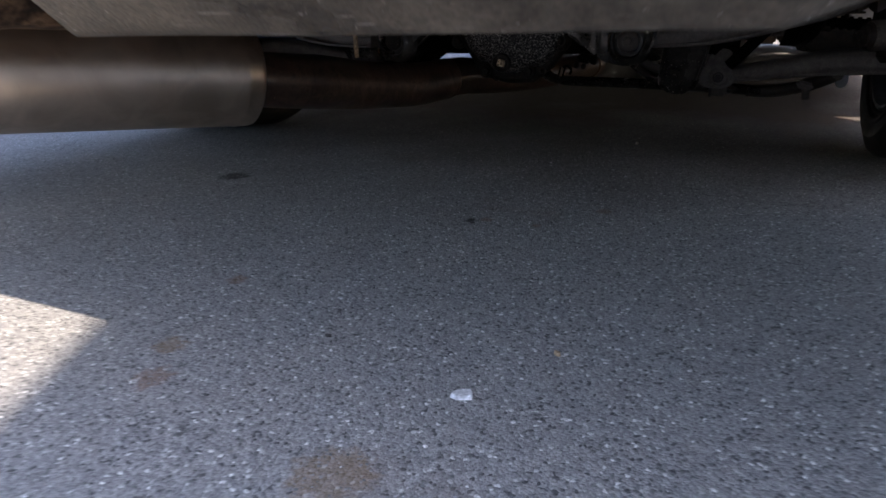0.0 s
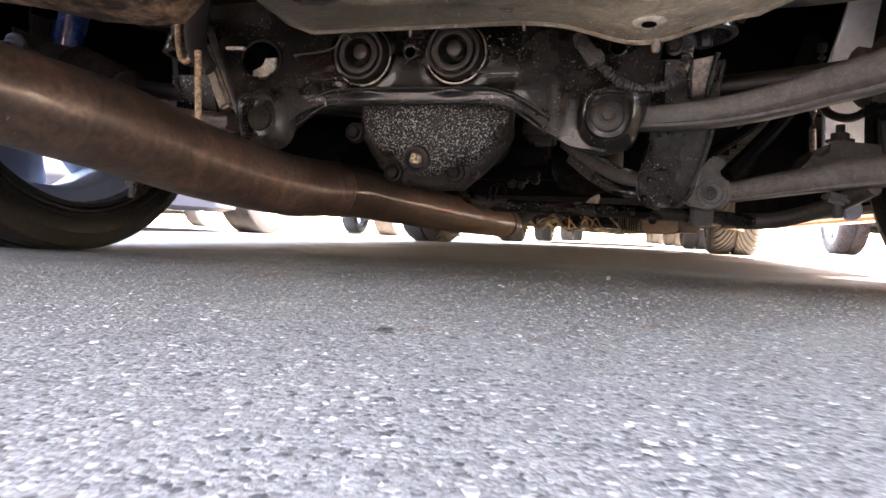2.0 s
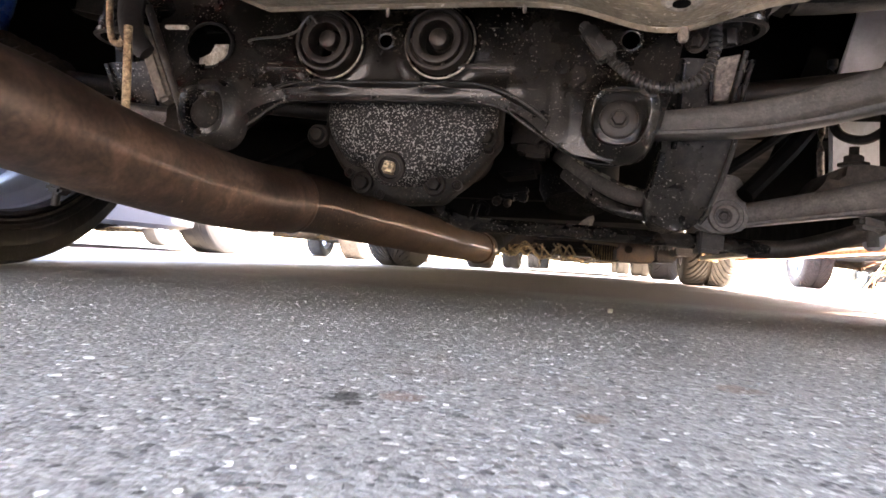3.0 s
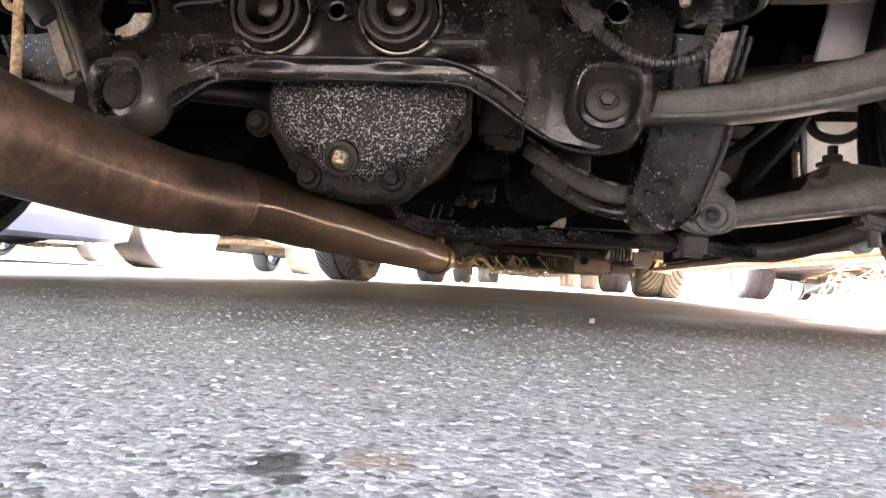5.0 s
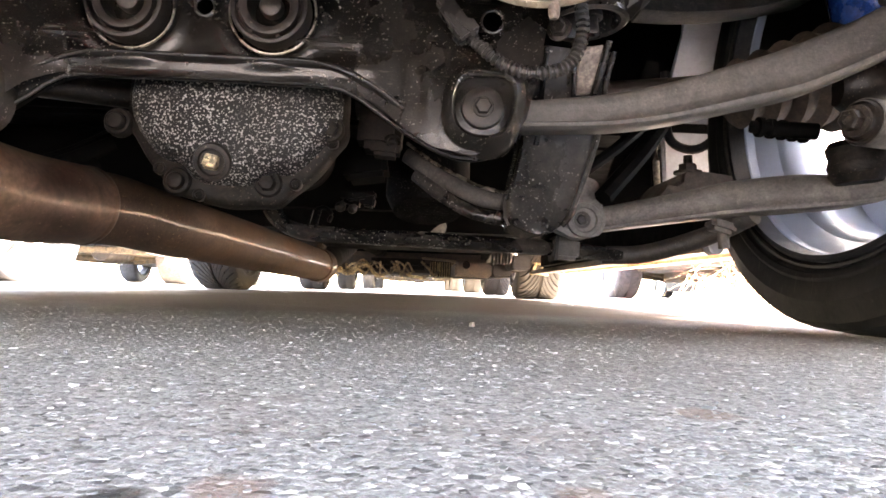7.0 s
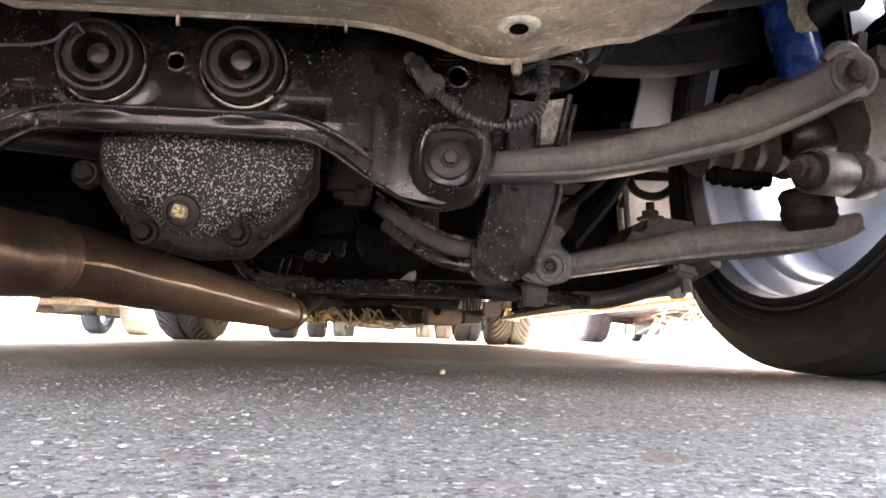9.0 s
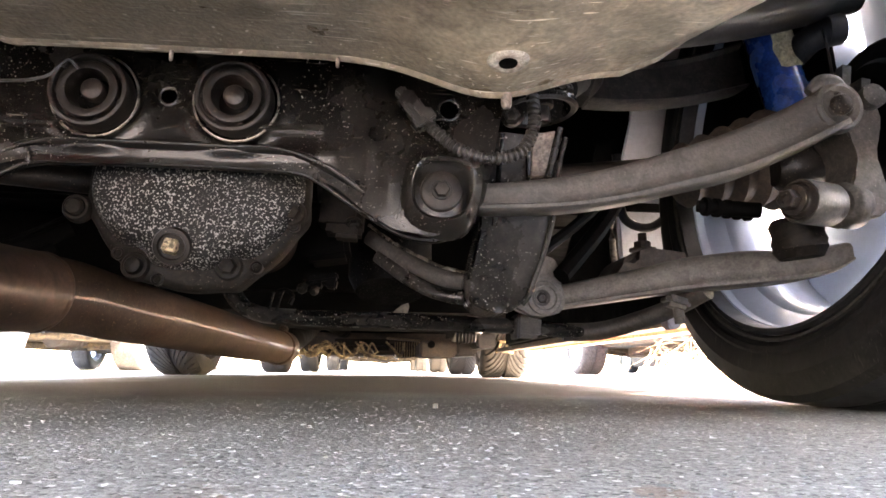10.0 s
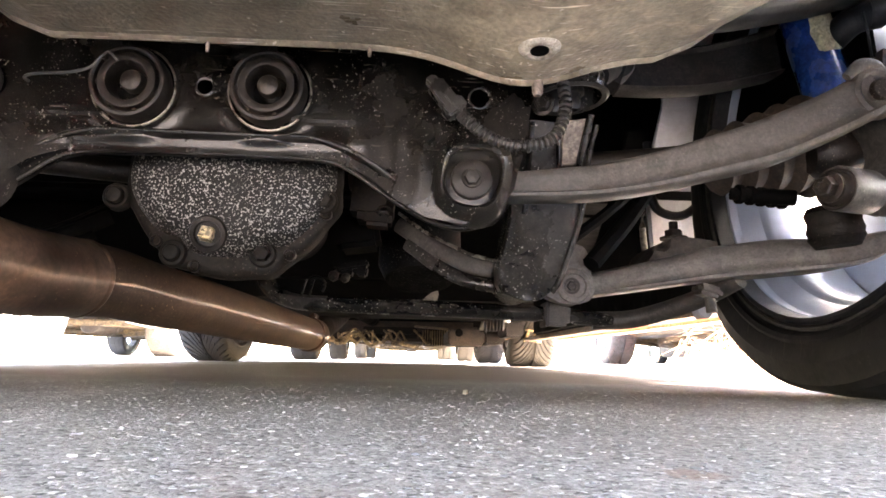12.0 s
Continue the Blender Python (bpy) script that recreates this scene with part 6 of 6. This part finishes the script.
    part("mount_pin", bm, BOLT, su)
    bm = bmesh.new()
    box(bm, (x(0.385), 1.62, 0.36), (0.05, 0.06, 0.07), (0, 20, 0), 0.015)
    tube(bm, [(x(0.352), 1.53, 0.305), (x(0.365), 1.56, 0.325), (x(0.385), 1.60, 0.35)], [0.014, 0.017, 0.018], 14, 4)
    part("mount_block", bm, SOOT, su)
    # trailing struts and the dark plate between the arms
    bm = bmesh.new()
    tube(bm, [(x(0.34), 1.64, 0.155), (x(0.40), 1.68, 0.2), (x(0.48), 1.74, 0.27)], 0.007, 8, 3)
    part("trailing_strut", bm, DARK, su)
    bm = bmesh.new()
    tube(bm, [(x(0.37), 1.62, 0.135), (x(0.42), 1.65, 0.19), (x(0.47), 1.69, 0.255)], 0.010, 8, 3)
    part("trailing_strut", bm, DARK, su)
    bm = plate(bmesh.new(), [(x(0.4445), 0.1510), (x(0.5280), 0.1442), (x(0.5431), 0.3976), (x(0.5198), 0.3976), (x(0.4787), 0.2606)], 1.93, 1.938, 0.001)
    plate_ = part("side_plate", bm, DARK, su)
    part("plate_edge", tube(bmesh.new(), [(x(0.541), 1.926, 0.185), (x(0.5365), 1.926, 0.24), (x(0.537), 1.926, 0.33)], 0.005, 10, 3), GUSSET, plate_, "pale worn plate edge")
    bm = tube(bmesh.new(), [(x(0.5352), 1.8900, 0.3667), (x(0.5365), 1.8900, 0.3041), (x(0.5465), 1.8900, 0.2627), (x(0.5801), 1.8800, 0.2508), (x(0.6127), 1.8700, 0.2778), (x(0.6329), 1.8600, 0.3215), (x(0.6469), 1.8500, 0.3704)], 0.0068, 10)
    part("brake_hose", bm, PLASTIC, su, "black brake hose")
    bm = lathe(bmesh.new(), [(0.008, 0), (0.0095, 0.002), (0.0095, 0.026), (0.008, 0.028)], (x(0.5365), 1.8900, 0.2890), (0, 0, 1), 10)
    part("hose_ferrule", bm, DARK, su)


def wiring():
    """Connector and corrugated conduit clipped to the crossmember, and the thin sensor wire."""
    w = new("wiring")
    w.parent = car
    path = smooth_path([(0.212, 1.462, 0.242), (0.224, 1.456, 0.228), (0.243, 1.450, 0.211), (0.268, 1.447, 0.204), (0.293, 1.447, 0.212), (0.304, 1.45, 0.236), (0.305, 1.46, 0.268)], 24)
    bm = bmesh.new()
    seg = 12
    rings = []
    for i, p in enumerate(path):
        d = (path[min(i + 1, len(path) - 1)] - path[max(i - 1, 0)]).normalized()
        side = d.cross(V(0, 1, 0)).normalized()
        r = (0.0056, 0.0056, 0.0039, 0.0039)[i % 4]
        rings.append([bm.verts.new(p + (side * math.cos(a) + side.cross(d) * math.sin(a)) * r) for a in (2 * math.pi * k / seg for k in range(seg))])
    for a, b in zip(rings, rings[1:]):
        for k in range(seg):
            bm.faces.new((a[k], a[(k + 1) % seg], b[(k + 1) % seg], b[k]))
    part("conduit", bm, HOSE, w, "black corrugated wiring conduit", flat_angle=20)
    bm = bmesh.new()
    box(bm, (0.205, 1.462, 0.25), (0.015, 0.013, 0.03), (0, -38, 0), 0.002)
    box(bm, (0.213, 1.461, 0.24), (0.02, 0.016, 0.012), (0, -38, 0), 0.002)
    box(bm, (0.196, 1.464, 0.262), (0.01, 0.01, 0.014), (0, -38, 0), 0.002)
    for k in range(3):
        box(bm, (0.2085 + 0.004 * k, 1.453, 0.2445 - 0.003 * k), (0.0025, 0.003, 0.01), (0, -38, 0), 0.0006)
    part("connector", bm, HOSE, w)
    bm = tube(bmesh.new(), [(-0.152, 1.492, 0.262), (-0.143, 1.468, 0.257), (-0.125, 1.455, 0.255), (-0.1, 1.455, 0.257), (-0.084, 1.455, 0.262), (-0.077, 1.455, 0.271), (-0.072, 1.457, 0.277), (-0.065, 1.460, 0.271)], 0.0013, 6)
    box(bm, (-0.076, 1.459, 0.2735), (0.008, 0.004, 0.005), (0, 30, 0), 0.001)
    part("sensor_wire", bm, HOSE, w, "thin grey sensor wire")


def left_bits():
    """Pale tab behind the crossmember's opening and the bright clip on its top."""
    ring = [(-0.196 + 0.0275 * math.cos(a), FACE - 0.0082, 0.257 + 0.0235 * math.sin(a)) for a in (2 * math.pi * k / 28 for k in range(29))]
    part("opening_rim", tube(bmesh.new(), ring, 0.0018, 8, 2, up=(0, 1, 0)), FLANGE, car)
    bm = plate(bmesh.new(), [(-0.214, 0.231), (-0.183, 0.231), (-0.181, 0.262), (-0.196, 0.262), (-0.2, 0.251), (-0.214, 0.247)], FACE + 0.003, FACE + 0.006, 0.001)
    part("tab", bm, WORN, car, "pale metal tab")
    bm = box(bmesh.new(), (-0.193, 1.42, 0.2545), (0.024, 0.006, 0.0035), (0, 2, 0), 0.001)
    part("clip", bm, WORN, car, "bright metal clip")
    bm = bmesh.new()
    box(bm, (-0.262, 1.485, 0.238), (0.017, 0.02, 0.09), (0, -24, 0), 0.004)
    part("hanger_bracket", bm, TANSTEEL, car)


def front_parts():
    """What shows of the engine bay's underside far ahead under the car."""
    fr = new("front_underside")
    fr.parent = car
    bm = bmesh.new()
    box(bm, (0.0, 4.15, 0.15), (0.95, 0.5, 0.09), bevel=0.02)
    part("bulkhead", box(bmesh.new(), (0, 4.45, 0.44), (1.3, 0.02, 0.54), bevel=0.004), DARK, fr)
    part("front_beam", bm, BROWNRUBBER, fr, "brown dusty front beam")
    part("front_undertray", box(bmesh.new(), (0, 4.66, 0.15), (1.36, 0.56, 0.05), bevel=0.01), TANFLOOR, fr)
    bm = bmesh.new()
    box(bm, (0.279, 3.98, 0.123), (0.118, 0.3, 0.066), bevel=0.012)
    box(bm, (0.08, 4.02, 0.142), (0.28, 0.3, 0.05), bevel=0.02)
    # casing coloured darker than its fins for the shade between them
    sump = part("gearbox_sump", bm, BROWNDARK, fr, "gearbox casing, shade between its fins put into a dark colour")
    for k in range(11):
        part("fin", box(bmesh.new(), (0.226 + k * 0.0104, 3.80, 0.121), (0.0042, 0.05, 0.062), bevel=0.0008), GEARTAN, sump)
    part("casing_plate", box(bmesh.new(), (0.262, 3.79, 0.162), (0.15, 0.05, 0.009), (0, 4, 0), 0.003), SILLTAN, fr)
    part("casing_plate", box(bmesh.new(), (0.30, 3.70, 0.083), (0.13, 0.05, 0.007), (0, -5, 0), 0.002), SILLTAN, fr)
    rng = random.Random(8)
    for k in range(20):
        a, b = rng.uniform(-0.2, 0.2), rng.uniform(-0.12, 0.12)
        zs = [rng.uniform(0.078, 0.15) for _ in range(4)]
        bm = tube(bmesh.new(), [(a, 3.74, zs[0]), (a + b * 0.5, 3.72, zs[1]), (a + b, 3.73, zs[2]), (a + b * 1.3, 3.82, zs[3])], rng.uniform(0.0035, 0.0075), 8)
        part("pipe_run", bm, GEARTAN, fr)
    bm = box(bmesh.new(), (0.532, 3.3, 0.136), (0.064, 0.2, 0.05), bevel=0.006)
    part("frame_block", bm, GRIMEGREY, fr)
    bm = lathe(bmesh.new(), [(0, 0)] + [(0.020 + (0.006 if k % 2 else 0.0), 0.011 * (k // 2) + (0.003 if k % 2 else 0.0)) for k in range(12)] + [(0.014, 0.066), (0, 0.066)], (0.42, 3.12, 0.147), (1, 0, 0.02), 20)
    part("bellows", bm, PLASTIC, fr, "black ribbed bellows")
    bm = bmesh.new()
    for dz in (-0.022, 0.022):
        box(bm, (0.722, 3.9, 0.14 + dz), (0.075, 0.05, 0.008), (0, 8, 0), 0.002)
    box(bm, (0.695, 3.9, 0.138), (0.012, 0.05, 0.05), (0, 20, 0), 0.002)
    lathe(bm, [(0.006, 0), (0.011, 0.001), (0.011, 0.02), (0.006, 0.021)], (0.73, 3.875, 0.138), (0, -1, 0), 14, closed=True)
    part("clevis", bm, GEARTAN, fr, "tan steering arm clevis")
    for s in (-1, 1):
        bm = bmesh.new()
        tube(bm, [(s * 0.35, 4.05, 0.15), (s * 0.5, 4.12, 0.14), (s * 0.66, 4.16, 0.18)], [0.03, 0.025, 0.03], 12, 4, 1.5)
        box(bm, (s * 0.56, 3.85, 0.155), (0.1, 0.16, 0.07), bevel=0.01)
        part("front_arm", bm, TANFLOOR, fr)
    part("frame_box", box(bmesh.new(), (0.382, 3.6, 0.1115), (0.138, 0.4, 0.058), bevel=0.008), BROWNRUBBER, fr, "brown dusty frame box")
    part("frame_box", box(bmesh.new(), (0.492, 3.62, 0.113), (0.076, 0.4, 0.05), bevel=0.008), IRON, fr, "dark brown frame box")
    # near-black disc set on the box face as the shade of a hole
    part("frame_hole", lathe(bmesh.new(), [(0, 0), (0.011, 0), (0.013, 0.002), (0.015, -0.002)], (0.355, 3.399, 0.128), (0, -1, 0), 16), DARK, fr)
    for k in range(5):
        part("coil", lathe(bmesh.new(), [(0, 0), (0.028, 0), (0.028, 0.012), (0, 0.012)], (0.3 + k * 0.026, 2.6, 0.19), (1, 0, 0), 12), DARK, fr)


floor_pan()
spare_well()
exhaust()
subframe()
differential()
suspension(1)
suspension(-1)
wiring()
left_bits()
front_parts()

# ---- the other cars ----
parked_car("dark grey car parked ahead in the same row", GREYP, 0.06, 6.4, 2.4)
parked_car("white car parked farther ahead in the row", WHITEP, 0.05, 12.3, 2.6)
parked_car("silver-blue car parked across the white bay line", SILVER, -2.76, 1.85, 2.6, sill=0.115, tyre=GREYRUBBER, lugs=False)
parked_car("white car parked ahead of the silver-blue one", WHITEP, -2.74, 6.9, 2.6, tyre=PALERUBBER, lugs=False)
parked_car("dark grey car parked in a row farther off", GREYP, -6.3, 6.2, 2.6, tyre=GREYRUBBER, lugs=False)
parked_car("dark grey car parked behind the strip of dry grass", GREYP, 2.7, 4.05, 2.6, sill=0.34, tyre=PALERUBBER, cap=ALLOYIN)
parked_car("car parked beyond the grass, its shaded side put into near-black paint", SHADEDP, 6.4, 12.75, 2.6, sill=0.13, floor=DARK, tyre=RUBBER)


# ---- single stones in the asphalt where the way is nearest ----
PEBBLE = mat("stone_piece", (0.31, 0.31, 0.31), (0.22, 0.22, 0.22), rough=0.8, scale=300, fine=900, bump=0.0, spec=0.25, vary=0.6)
rng = random.Random(21)
shapes = []
for kind in range(8):
    bm = bmesh.new()
    n = 7
    rim = [(math.cos(2 * math.pi * k / n + rng.uniform(-0.3, 0.3)) * rng.uniform(0.65, 1.1), math.sin(2 * math.pi * k / n + rng.uniform(-0.3, 0.3)) * rng.uniform(0.45, 0.9)) for k in range(n)]
    lo = [bm.verts.new((a, b, -0.4)) for a, b in rim]
    hi = [bm.verts.new((a * 0.82, b * 0.82, 0.2 + rng.uniform(-0.05, 0.05))) for a, b in rim]
    bm.faces.new(hi)
    for k in range(n):
        bm.faces.new((lo[k], lo[(k + 1) % n], hi[(k + 1) % n], hi[k]))
    me = bpy.data.meshes.new("stone")
    bm.to_mesh(me)
    bm.free()
    me.materials.append(PEBBLE)
    shapes.append(me)
for k in range(290):
    size = 0.0011 + 0.0019 * rng.random() ** 2
    stone = new("stone", rng.choice(shapes))
    stone.parent = ground
    stone.matrix_basis = pose(rng.uniform(-0.12, 0.5), rng.uniform(0.56, 1.42), 0.0001, rng.uniform(-4, 4), rng.uniform(-4, 4), rng.uniform(0, 360)) @ Matrix.Scale(size, 4)
